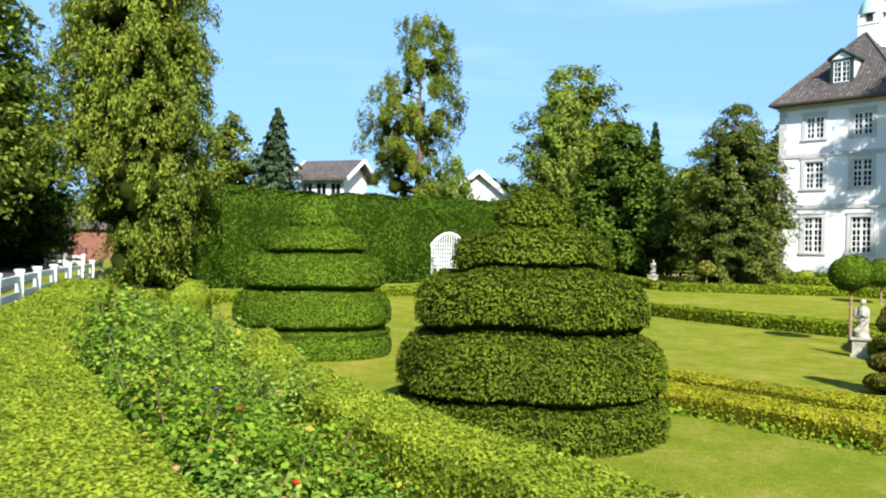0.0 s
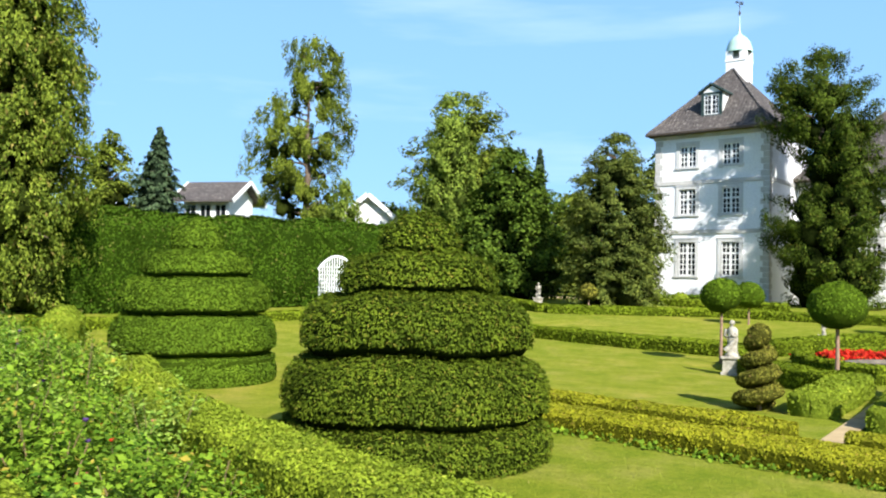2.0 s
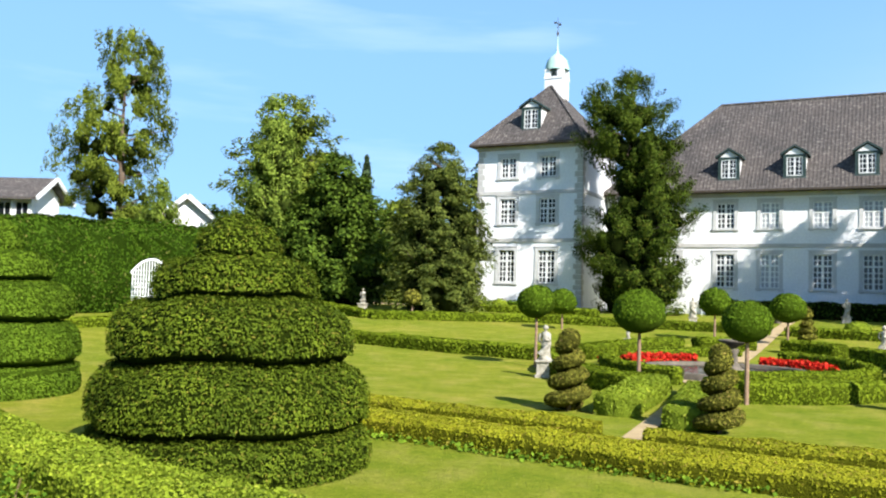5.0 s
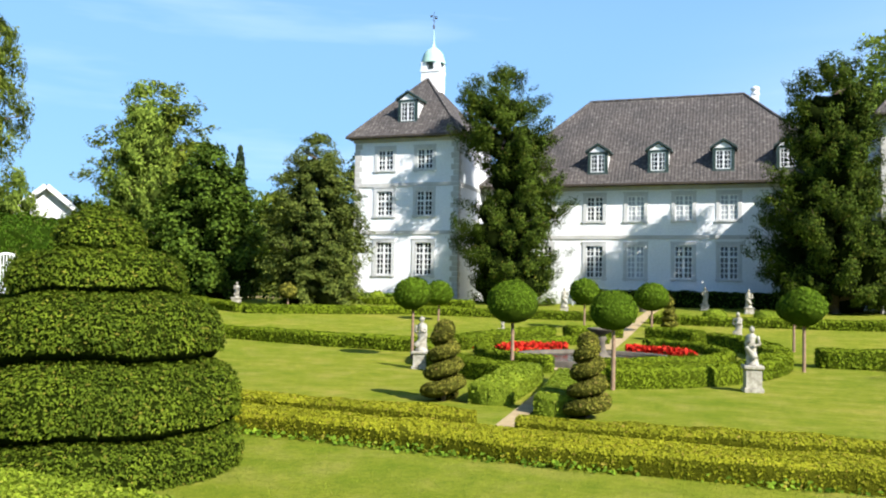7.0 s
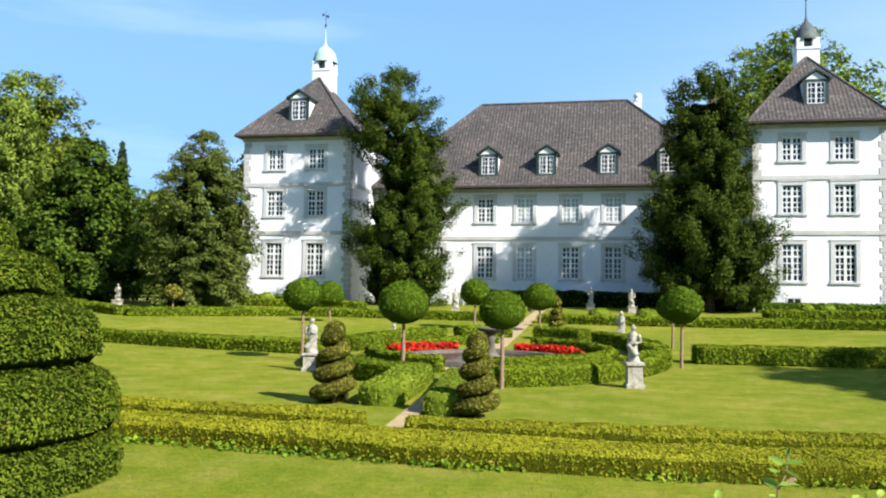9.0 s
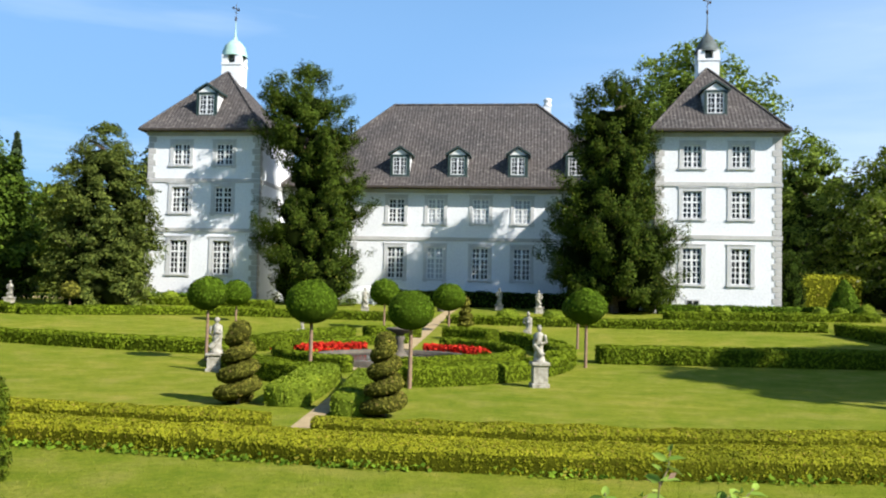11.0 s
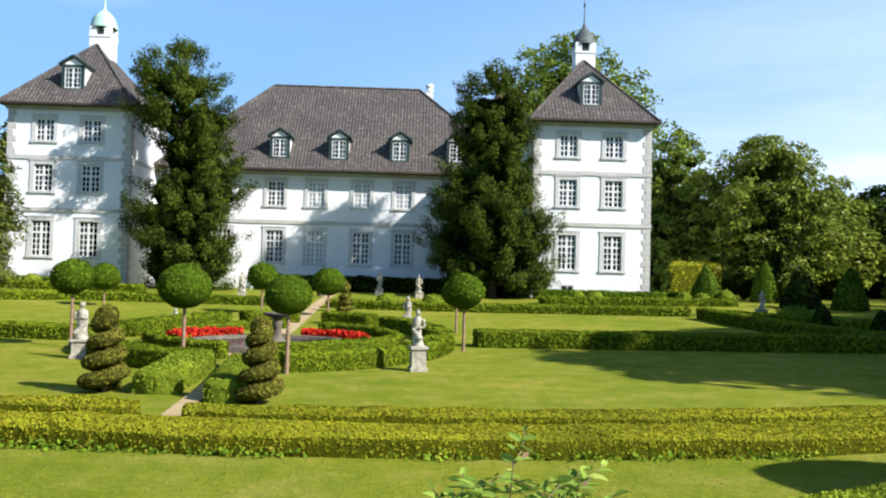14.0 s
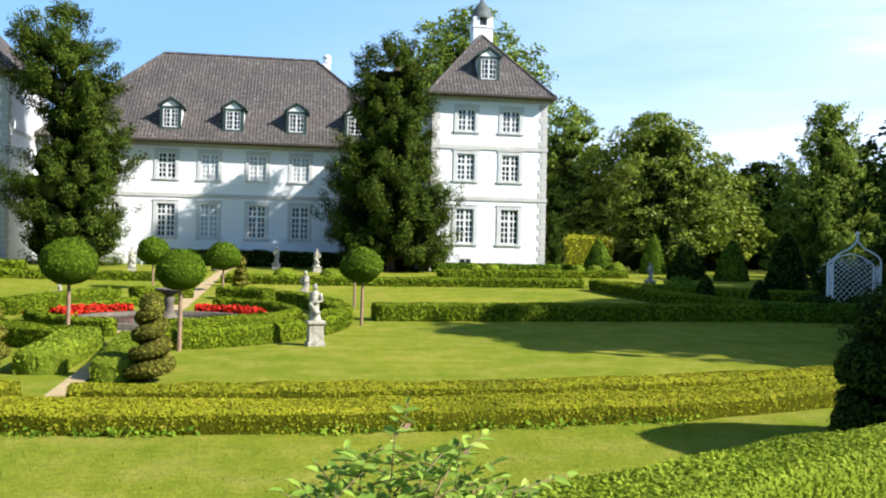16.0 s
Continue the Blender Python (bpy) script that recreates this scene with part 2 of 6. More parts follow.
def lathe(profile, seg=24):
    """Points and quads of a turned body; profile: (radius, height) from the foot up."""
    pr = np.array(profile, float)
    a = np.linspace(0, 2 * np.pi, seg, endpoint=False)
    v = np.stack([pr[:, None, 0] * np.cos(a), pr[:, None, 0] * np.sin(a), np.repeat(pr[:, 1:2], seg, 1)], -1).reshape(-1, 3)
    i = np.arange(len(pr) - 1)[:, None] * seg
    j = np.arange(seg)
    k = (j + 1) % seg
    f = np.stack([i + j, i + k, i + seg + k, i + seg + j], -1).reshape(-1, 4)
    return v, f


def sweep(path_pts, section):
    """Points and quads of a section (loop of 2D points) carried along a path."""
    P = np.array(path_pts, float)
    T = np.gradient(P, axis=0)
    T /= np.linalg.norm(T, axis=1)[:, None]
    up = np.array([0, 0, 1.0])
    S = np.cross(T, up)
    S /= np.maximum(np.linalg.norm(S, axis=1), 1e-6)[:, None]
    U = np.cross(S, T)
    sec = np.asarray(section, float)
    if sec.ndim == 2:
        sec = np.repeat(sec[None], len(P), 0)
    v = (P[:, None] + S[:, None] * sec[..., :1] + U[:, None] * sec[..., 1:]).reshape(-1, 3)
    n = sec.shape[1]
    i = np.arange(len(P) - 1)[:, None] * n
    j = np.arange(n)
    k = (j + 1) % n
    f = np.stack([i + j, i + k, i + n + k, i + n + j], -1).reshape(-1, 4)
    return v, f


def joined(*vf):
    vs, fs, o = [], [], 0
    for v, f in vf:
        vs.append(v)
        fs.append(np.asarray(f) + o)
        o += len(v)
    return np.concatenate(vs), np.concatenate(fs)


def roughen(v, amp, scale, seed=0):
    out = np.array(v, float)
    for i, p in enumerate(out):
        q = Vector(p) * scale + Vector((seed * 7.1, seed * 3.3, 0))
        out[i] += np.array(noise.noise_vector(q)) * amp
    return out


def sample(v, f, count, rng, weight=None):
    """Random places on a surface of quads, with their normals."""
    tri = np.concatenate([f[:, [0, 1, 2]], f[:, [0, 2, 3]]])
    a, b, c = v[tri[:, 0]], v[tri[:, 1]], v[tri[:, 2]]
    n = np.cross(b - a, c - a)
    area = np.linalg.norm(n, axis=1) + 1e-12
    w = area if weight is None else area * weight((a + b + c) / 3)
    t = rng.choice(len(tri), count, p=w / w.sum())
    r1, r2 = np.sqrt(rng.random(count))[:, None], rng.random(count)[:, None]
    p = a[t] * (1 - r1) + b[t] * r1 * (1 - r2) + c[t] * r1 * r2
    return p, n[t] / area[t][:, None]


def leaf_size(p, least, at=(0, 0), lod=0.0034):
    """Leaves are drawn finer near the terrace and coarser far from it."""
    return np.maximum(least, lod * np.hypot(p[:, 0] + at[0], p[:, 1] + at[1]))


def area_of(v, f):
    a, b, c, d = (v[f[:, i]] for i in range(4))
    return (np.linalg.norm(np.cross(b - a, c - a), axis=1) + np.linalg.norm(np.cross(c - a, d - a), axis=1)).sum() / 2


def leaf_cards(p, n, size, rng, wide=0.6, jitter=0.7, lift=0.25, along=None):
    """A small folded leaf at each place: four points, one quad."""
    m = len(p)
    n = n + rng.normal(0, jitter, (m, 3))
    n /= np.linalg.norm(n, axis=1)[:, None]
    t = rng.normal(0, 1, (m, 3)) if along is None else along + rng.normal(0, 0.35, (m, 3))
    t -= n * (t * n).sum(1)[:, None]
    t /= np.linalg.norm(t, axis=1)[:, None] + 1e-9
    b = np.cross(n, t)
    s = (np.asarray(size) * rng.uniform(0.6, 1.35, m))[:, None]
    p = p + n * s * lift * rng.uniform(-0.5, 1.0, (m, 1))
    v = np.stack([p - t * s * 0.5, p + b * s * wide * 0.5 + n * s * 0.12, p + t * s * 0.5, p - b * s * wide * 0.5 + n * s * 0.12], 1)
    return v.reshape(-1, 3), np.arange(4 * m).reshape(-1, 4)


def smooth01(u):
    u = np.clip(u, 0, 1)
    return u * u * (3 - 2 * u)


EDGE_X = (-60, -24, -11, -6, -2.8, 0, 4, 10, 40)
EDGE_Y = (30, 11.0, 5.2, 3.9, 3.2, 3.2, 4.2, 4.9, 5.5)


def gz(x, y):
    """Height of the ground: the lawns lie in a shallow bowl that rises to the house; the terrace is a step above them."""
    r = np.hypot(x, y)
    bowl = 1.05 * smooth01((r - 24) / 36)
    terrace = 0.55 * smooth01((np.interp(x, EDGE_X, EDGE_Y) - y) / 1.6 + 0.3)
    return np.maximum(bowl, terrace)


# ---- ground ----
def build_ground():
    near = np.concatenate([np.arange(-70, 70.1, 1.0)])
    out = np.array([-2500, -1200, -600, -300, -180, -120, -90])
    xs = np.concatenate([out, near, -out[::-1]])
    X, Y = np.meshgrid(xs, xs + 20, indexing="ij")
    v = np.stack([X, Y, gz(X, Y)], -1).reshape(-1, 3)
    k = len(xs)
    i, j = np.meshgrid(np.arange(k - 1), np.arange(k - 1), indexing="ij")
    a = (i * k + j).ravel()
    f = np.stack([a, a + k, a + k + 1, a + 1], -1)
    tagged(put("ground", raw_mesh("ground", v, f), M_GRASS, smooth=True), "mown green lawn rising gently to the manor", "lawn", kind="structure")


build_ground()


# ---- clipped plants ----
def resample(pts, step):
    P = np.array(pts, float)
    d = np.concatenate([[0], np.cumsum(np.linalg.norm(np.diff(P, axis=0), axis=1))])
    n = max(3, int(d[-1] / step) + 1)
    u = np.linspace(0, d[-1], n)
    return np.stack([np.interp(u, d, P[:, k]) for k in range(P.shape[1])], 1)


def clipped(name, v, f, mat, size, seed, parent=None, jitter=0.36, wide=0.6, at=(0, 0), spray=None, cover=1.1, sides=0.6):
    """A clipped plant: a twiggy core, coloured dark for the shade within, with its skin of leaves. spray: how far
    sprays stand out and hang.
    """
    rng = np.random.default_rng(seed)
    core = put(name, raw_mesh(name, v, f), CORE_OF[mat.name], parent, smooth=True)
    s = leaf_size(v[f].mean(1), size, at)
    a, b, c, d = (v[f[:, i]] for i in range(4))
    fa = (np.linalg.norm(np.cross(b - a, c - a), axis=1) + np.linalg.norm(np.cross(c - a, d - a), axis=1)) / 2
    count = int((fa * cover / (s * s * wide * 0.5)).sum())
    p, n = sample(v, f, count, rng, lambda q: 1 / leaf_size(q, size, at) ** 2)
    dense = np.full(count, sides)
    if mat.name in ("box_foliage", "young_box_foliage"):
        # the sides grow in tufts, thinner towards the ground, so the shade-dark core shows
        k = 2 * np.pi * 3.4
        wave = np.sin(k * p[:, 0] + 3 * np.sin(2.1 * p[:, 1] + 9 * p[:, 2])) * np.sin(k * 0.8 * p[:, 2] + 2 * np.sin(5 * p[:, 0] + seed)) + 0.6 * np.sin(k * 1.9 * (p[:, 0] + 0.7 * p[:, 1]) + 7 * p[:, 2])
        foot = p[:, 2] - gz(p[:, 0], p[:, 1])
        dense = np.clip(0.62 + 0.55 * wave, 0.05, 1.15) * np.clip(0.45 + 2.4 * foot, 0.4, 1.1) * (0.45 if mat.name == "box_foliage" else 1.0)
    elif spray:
        k = 2 * np.pi * 2.6
        wave = np.sin(k * p[:, 0] + 3 * np.sin(4.1 * p[:, 1] + 7 * p[:, 2])) * np.sin(k * 1.5 * p[:, 2] + 2 * np.sin(5 * p[:, 0] + 4 * p[:, 1] + seed)) + 0.5 * np.sin(k * 1.7 * (p[:, 1] - 0.6 * p[:, 0]) + 9 * p[:, 2])
        dense = np.clip(0.88 + 6 * spray * wave, 0.15, 1.2)
    keep = (n[:, 2] > -0.45) & (rng.random(count) < np.where(n[:, 2] > 0.6, 1.0, dense))
    p, n = p[keep], n[keep]
    count = len(p)
    sz = leaf_size(p, size, at)
    if spray is None:
        lv, lf = leaf_cards(p, n, sz, rng, wide, jitter)
    elif mat.name == "young_box_foliage":
        lv, lf = leaf_cards(p + n * rng.random((count, 1)) ** 2 * spray, n, sz, rng, 0.66, 0.46)
    else:
        out = rng.random((count, 1)) ** 2
        lv, lf = leaf_cards(p + n * out * spray, n + [0, 0, 0.5], sz * 1.1, rng, wide * 0.75, 0.38, 0.2, along=n * 0.6 + rng.normal(0, 0.5, n.shape))
    put("foliage", raw_mesh("foliage", lv, lf), mat, core)
    return core


def hedge(pts, width, height, mat, label, size=0.06, step=0.4, rough=0.05, sink=0.15, group="", round_=0.06, category="hedge", name="hedge", top=None, cover=1.1, sides=0.55, spray=None):
    """A clipped hedge along points of the plan; its foot follows the ground."""
    P = resample(pts, step)
    if top is None:
        z = gz(P[:, 0], P[:, 1]) - sink
        H = height + sink
    else:
        z, H = np.full(len(P), top - height), height
    w, r = width / 2, round_
    base = [(-w * 0.88, 0), (w * 0.88, 0), (w * 0.97, H * 0.35), (w, H * 0.7), (w, H - r), (w - r, H), (w * 0.35, H + 0.01), (-w * 0.35, H + 0.01), (-w + r, H), (-w, H - r), (-w, H * 0.7), (-w * 0.97, H * 0.35)]
    sec = np.array(base)[::-1]
    P3 = np.column_stack([P, z])
    secs = np.repeat(sec[None], len(P3), 0)
    # close both ends
    P3 = np.concatenate([P3[:1], P3, P3[-1:]])
    secs = np.concatenate([secs[:1] * [0.02, 0.5] + [0, H * 0.3], secs, secs[-1:] * [0.02, 0.5] + [0, H * 0.3]])
    d0, d1 = P3[1] - P3[2], P3[-2] - P3[-3]
    P3[0] += d0 / np.linalg.norm(d0) * 0.04
    P3[-1] += d1 / np.linalg.norm(d1) * 0.04
    P3[0, 2], P3[-1, 2] = P3[1, 2], P3[-2, 2]
    flat = P3.copy()
    flat[:, 2] = 0
    v, f = sweep(flat, secs)
    n = sec.shape[0]
    v[:, 2] += np.repeat(P3[:, 2], n)
    seed = int(abs(pts[0][0] * 37 + pts[-1][1] * 91)) % 997
    v = roughen(v, rough, 1.7, seed)
    far = mat.name == "box_foliage_shorn"
    ob = clipped(name, v, f, mat, size, seed, cover=1.8 if far else cover, sides=0.40 if far else sides, spray=spray)
    return tagged(ob, label, category, group)


def ground_at(x, y):
    return float(gz(x, y))


def tiered_cone(x, y, radius, height, mat, label, seed, size=0.07, spray=None, tiers=((1.0, 0.0, 0.31), (0.97, 0.31, 0.565), (0.84, 0.565, 0.77), (0.59, 0.77, 0.885), (0.34, 0.885, 1.0))):
    """A clipped yew in five tiers, each one overhanging the next below."""
    prof = []
    for i, (k, z0, z1) in enumerate(tiers):
        R, a, b = radius * k, z0 * height, z1 * height
        up = radius * (tiers[i + 1][0] if i + 1 < len(tiers) else 0)
        h = b - a
        g = 0.06 * h + 0.02
        foot = [(R * 0.78, a + g), (R * 0.80, a + g * 0.7), (R * 0.93, a - 0.01), (R * 0.985, a + h * 0.10)] if i else [(R * 0.95, -0.1)]
        body = [(R, a + h * 0.22), (R, a + h * 0.45), (R * 0.965, a + h * 0.68)]
        if i + 1 < len(tiers):
            prof += foot + body + [(max(up, R * 0.89), b - g * 2.0), (max(up * 0.97, R * 0.80), b - g * 1.3), (up * 0.84, b - g * 0.9), (up * 0.76, b - g * 0.5)]
        else:
            prof += foot + [(R * 0.95, a + h * 0.42), (R * 0.78, a + h * 0.68), (R * 0.48, a + h * 0.89), (0.02, b)]
    v, f = lathe(prof, 64)
    q = np.arctan2(v[:, 1], v[:, 0])
    lev = np.clip(v[:, 2] / height, 0, 1) * np.clip(1.15 - v[:, 2] / height, 0, 1) * 4
    wavy = 15 * spray
    v[:, 2] += wavy * lev * (0.035 * np.sin(2 * q + seed) + 0.022 * np.sin(5 * q + 2 * seed + v[:, 2]))
    v = roughen(roughen(v, 0.6 * spray, 1.9, seed), 0.35 * spray, 5.5, seed + 1)
    v += [x, y, ground_at(x, y)]
    ob = clipped("topiary_cone", v, f, mat, size, seed, spray=spray, cover=1.25, sides=1.0)
    return tagged(ob, label, "topiary", "tiered yew cones")


def ball_tree(x, y, height, crown, label, seed, lean=0.0, mat=None, trunk_r=0.042, flat=0.92):
    z = ground_at(x, y)
    ob = thing("standard_tree", x, y, z)
    cz = height - crown * flat
    path_pts = [(0, 0, -0.1), (0.01, 0, cz * 0.3), (0.01 + lean * 0.4, 0.01, cz * 0.65), (lean, 0, cz)]
    a = np.linspace(0, 2 * np.pi, 8, endpoint=False)
    ring = np.stack([np.cos(a), np.sin(a)], -1) * trunk_r
    P = resample(path_pts, 0.15)
    tv, tf = [], []
    for i, p in enumerate(P):
        tv.append(np.column_stack([p[0] + ring[:, 0] * (1.25 - 0.4 * i / len(P)), p[1] + ring[:, 1] * (1.25 - 0.4 * i / len(P)), np.full(8, p[2])]))
    for i in range(len(P) - 1):
        tf += [(i * 8 + j, i * 8 + (j + 1) % 8, i * 8 + 8 + (j + 1) % 8, i * 8 + 8 + j) for j in range(8)]
    put("trunk", raw_mesh("trunk", np.concatenate(tv), tf), M_TRUNK, ob, smooth=True)
    an = np.linspace(-np.pi / 2, np.pi / 2, 13)
    v, f = lathe([(max(0.01, crown * np.cos(q)), crown * flat * np.sin(q) * (1.0 if q > 0 else 0.85)) for q in an], 22)
    v = roughen(v, 0.05, 2.3, seed) + [lean, 0, cz]
    clipped("crown", v, f, mat or M_BALL, 0.03, seed, ob, at=(x, y))
    return tagged(ob, label, "topiary tree", "ball-headed standard trees")


def spiral(x, y, height, radius, label, seed, turns=3.7):
    """A conifer clipped into a rising spiral with a ball at its tip."""
    z = ground_at(x, y)
    ob = thing("spiral_topiary", x, y, z)
    u = np.linspace(0, 1, 90)
    a = 2 * np.pi * turns * u + seed
    R = radius * (1 - 0.50 * u)
    pts = np.stack([np.cos(a) * R * 0.45, np.sin(a) * R * 0.45, 0.07 + u * height * 0.78], -1)
    q = np.linspace(0, 2 * np.pi, 10, endpoint=False)
    th = height * 0.80 / turns * 0.43
    secs = np.stack([np.outer(R * 0.54, np.cos(q)), np.outer(np.full(90, th), np.sin(q))], -1)
    secs[0] *= 0.1
    secs[-1] *= 0.3
    v, f = sweep(pts, secs)
    an = np.linspace(-np.pi / 2, np.pi / 2, 9)
    rb = radius * 0.42
    bv, bf = lathe([(max(0.01, rb * np.cos(k)), height - rb + rb * np.sin(k)) for k in an], 14)
    bf = bf[:, ::-1]
    v, f = joined((roughen(v, 0.03, 3.0, seed), f), (bv, bf))
    clipped("crown", v, f[:, ::-1], M_SPIRAL, 0.028, seed, ob, jitter=0.42, at=(x, y))
    sv, sf = lathe([(0.05, -0.1), (0.04, height * 0.6), (0.02, height * 0.85)], 8)
    put("trunk", raw_mesh("trunk", sv, sf), M_BARK, ob)
    return tagged(ob, label, "topiary", "spiral topiaries")


def cushion(x, y, r, h, label, seed, mat=None):
    an = np.linspace(-0.5, np.pi / 2, 9)
    v, f = lathe([(max(0.01, r * np.cos(k)), h * np.sin(k) * 0.75 + h * 0.25) for k in an], 16)
    v = roughen(v, 0.04, 2.5, seed) + [x, y, ground_at(x, y)]
    return tagged(clipped("box_ball", v, f, mat or M_BOXY, 0.05, seed), label, "topiary", "clipped box balls")


# ---- trees ----
def limb(a, b, ra, rb, n=7, bend=0.05):
    a, b = np.array(a, float), np.array(b, float)
    t = (b - a) / (np.linalg.norm(b - a) + 1e-9)
    s = np.cross(t, [0.3, 0.8, 0.52])
    s /= np.linalg.norm(s) + 1e-9
    u = np.cross(t, s)
    q = np.linspace(0, 2 * np.pi, n, endpoint=False)
    ring = np.cos(q)[:, None] * s + np.sin(q)[:, None] * u
    mid = (a + b) / 2 + s * np.linalg.norm(b - a) * bend
    v = np.concatenate([a + ring * ra, mid + ring * (ra + rb) / 2, b + ring * rb])
    f = [(i * n + j, i * n + (j + 1) % n, i * n + n + (j + 1) % n, i * n + n + j) for i in range(2) for j in range(n)]
    return v, np.array(f)


def ball_faces():
    """A round lump of 6 x 4 quads."""
    a, b = np.linspace(0, 2 * np.pi, 7)[:-1], np.linspace(-np.pi / 2, np.pi / 2, 6)
    b[0], b[-1] = -1.35, 1.35
    v = np.array([(math.cos(j) * math.cos(i), math.cos(j) * math.sin(i), math.sin(j)) for j in b for i in a])
    f = np.array([(r * 6 + i, r * 6 + (i + 1) % 6, r * 6 + 6 + (i + 1) % 6, r * 6 + 6 + i) for r in range(5) for i in range(6)])
    return v, f


def tree(x, y, height, rows, mat, label, seed, boughs=70, sprays=8, spray=0.6, leaves=24000, size=0.2, trunk_r=0.3, name="tree", habit="broad", bare=0.1, core=0.8, ragged=0.14, rise=0.5, group="", bark=None, inner=0.5):
    """A tree: boughs from the trunk to an uneven outline, each set with sprays of leaves.
    rows: height from foot (0) to tip (1), reach of the crown to the west, and to the east where that differs."""
    rng = np.random.default_rng(seed)
    ob = thing(name, x, y, ground_at(x, y))
    ph = np.array([r[0] for r in rows], float)
    west, east = np.array([r[1] for r in rows], float), np.array([r[-1] for r in rows], float)
    mean, off = (west + east) / 2, (east - west) / 2
    far = math.hypot(x, y)
    across = np.array([y / far, -x / far])
    # tips of the boughs, spread evenly over the outline
    q = np.linspace(bare, 1, 200)
    w = np.interp(q, ph, mean) + 0.12 * mean.max()
    h = np.interp((np.arange(boughs) + rng.random(boughs)) / boughs, np.cumsum(w) / w.sum(), q)
    a = np.arange(boughs) * 2.39996 + rng.normal(0, 0.25, boughs)
    R = np.maximum(np.interp(h, ph, mean) - spray * 0.35, 0.05) * np.clip(rng.normal(1.0, ragged, boughs), 0.6, 1.25)
    o = np.interp(h, ph, off)
    tip = np.stack([np.cos(a) * R + across[0] * o, np.sin(a) * R + across[1] * o, np.minimum(h * height + rng.normal(0, 0.02 * height, boughs), height - spray * 0.4)], -1)
    root = np.stack([across[0] * o * 0.3, across[1] * o * 0.3, np.clip(tip[:, 2] - rise * R, 0.05 * height, 0.93 * height)], -1)
    # sprays along each bough
    n = boughs * sprays
    k = np.repeat(np.arange(boughs), sprays)
    u = inner + (1 - inner) * ((np.tile(np.arange(sprays), boughs) + rng.random(n)) / sprays) ** 0.75
    c = root[k] + (tip - root)[k] * u[:, None]
    c[:, 2] += {"broad": 0.10, "upswept": -0.12, "weeping": 0.25}[habit] * R[k] * np.sin(np.pi * u)
    c += rng.normal(0, 0.35 * spray, (n, 3)) * [1, 1, 0.8]
    sr = spray * rng.uniform(0.55, 1.3, n) * (0.75 + 0.25 * R[k] / R.max())
    c[:, 2] = np.minimum(c[:, 2], height - sr * 0.4)
    out = c[:, :2] - across * np.interp(c[:, 2] / height, ph, off)[:, None]
    out = np.column_stack([out / (np.linalg.norm(out, axis=1) + 1e-6)[:, None], np.zeros(n)])
    lean = {"broad": (0.55, 1.0), "upswept": (0.65, 0.9), "weeping": (0.25, -1.0)}[habit]
    axis = out * lean[0] + [0, 0, lean[1]] + rng.normal(0, 0.28, (n, 3))
    axis /= np.linalg.norm(axis, axis=1)[:, None]
    s1 = np.cross(axis, rng.normal(0, 1, (n, 3)))
    s1 /= np.linalg.norm(s1, axis=1)[:, None]
    s2 = np.cross(axis, s1)
    # leaves of each spray: flat fans, upright plumes or hanging tails
    m = rng.choice(n, leaves, p=sr ** 2 / (sr ** 2).sum())
    b = rng.normal(0, 1, (leaves, 3))
    b /= np.linalg.norm(b, axis=1)[:, None]
    b *= rng.random((leaves, 1)) ** 0.45
    ex, ez = {"broad": (1.0, 0.38), "upswept": (0.62, 1.05), "weeping": (0.5, 1.5)}[habit]
    ball = s1[m] * b[:, :1] * ex + s2[m] * b[:, 1:2] * ex + axis[m] * b[:, 2:] * ez
    p = c[m] + ball * sr[m][:, None]
    p[:, 2] = np.maximum(p[:, 2], 0.12)
    if habit == "broad":
        nn, al, wide = axis[m] * 0.85 + ball * 0.45 + [0, 0, 0.15], None, 0.62
    elif habit == "upswept":
        nn, al, wide = ball * 0.9 + out[m] * 0.5 + [0, 0, 0.3], axis[m], 0.46
    else:
        nn, al, wide = ball * 0.7 + out[m] * 0.6 + [0, 0, 0.15], np.tile([0, 0, -1.2], (leaves, 1)) + out[m] * 0.3, 0.46
    lv, lf = leaf_cards(p, nn, size, rng, wide, 0.42, 0.1, along=al)
    put("crown", raw_mesh("crown", lv, lf), mat, ob)
    # the mass of twigs and leaves within, its shade put into a dark colour
    bv, bf = ball_faces()
    ki = max(40, n // 6)
    e = rng.choice(n, ki)
    ci = root[k[e]] * 0.45 + c[e] * 0.55
    hi = np.clip(ci[:, 2] / height, 0, 1)
    ri = np.minimum(core * spray * rng.uniform(0.9, 1.8, ki), np.interp(hi, ph, mean) * 0.34 + 0.03)
    ri *= 1.15 - 0.6 * hi
    ci[:, 2] = np.clip(ci[:, 2], ri * 0.8, height * 0.82)
    tv = ci[:, None] + bv[None] * rng.uniform(0.6, 1.25, (ki, len(bv), 1)) * ri[:, None, None]
    tf = (bf[None] + (np.arange(ki) * len(bv))[:, None, None]).reshape(-1, bf.shape[1])
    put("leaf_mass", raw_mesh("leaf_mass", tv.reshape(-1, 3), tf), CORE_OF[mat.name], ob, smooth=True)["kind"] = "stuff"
    bits = [limb((0, 0, -0.2), (0, 0, height * 0.45), trunk_r, trunk_r * 0.7), limb((0, 0, height * 0.45), (0, 0, height * 0.82), trunk_r * 0.7, trunk_r * 0.10)]
    for i in range(0, boughs, max(1, boughs // 30)):
        bits.append(limb(root[i], tip[i], trunk_r * 0.26, trunk_r * 0.05, 5))
    tv, tf = joined(*bits)
    put("trunk", raw_mesh("trunk", tv, tf), bark or M_BARK, ob, smooth=True)
    return tagged(ob, label, "tree" if name != "shrub" else "shrub", group)


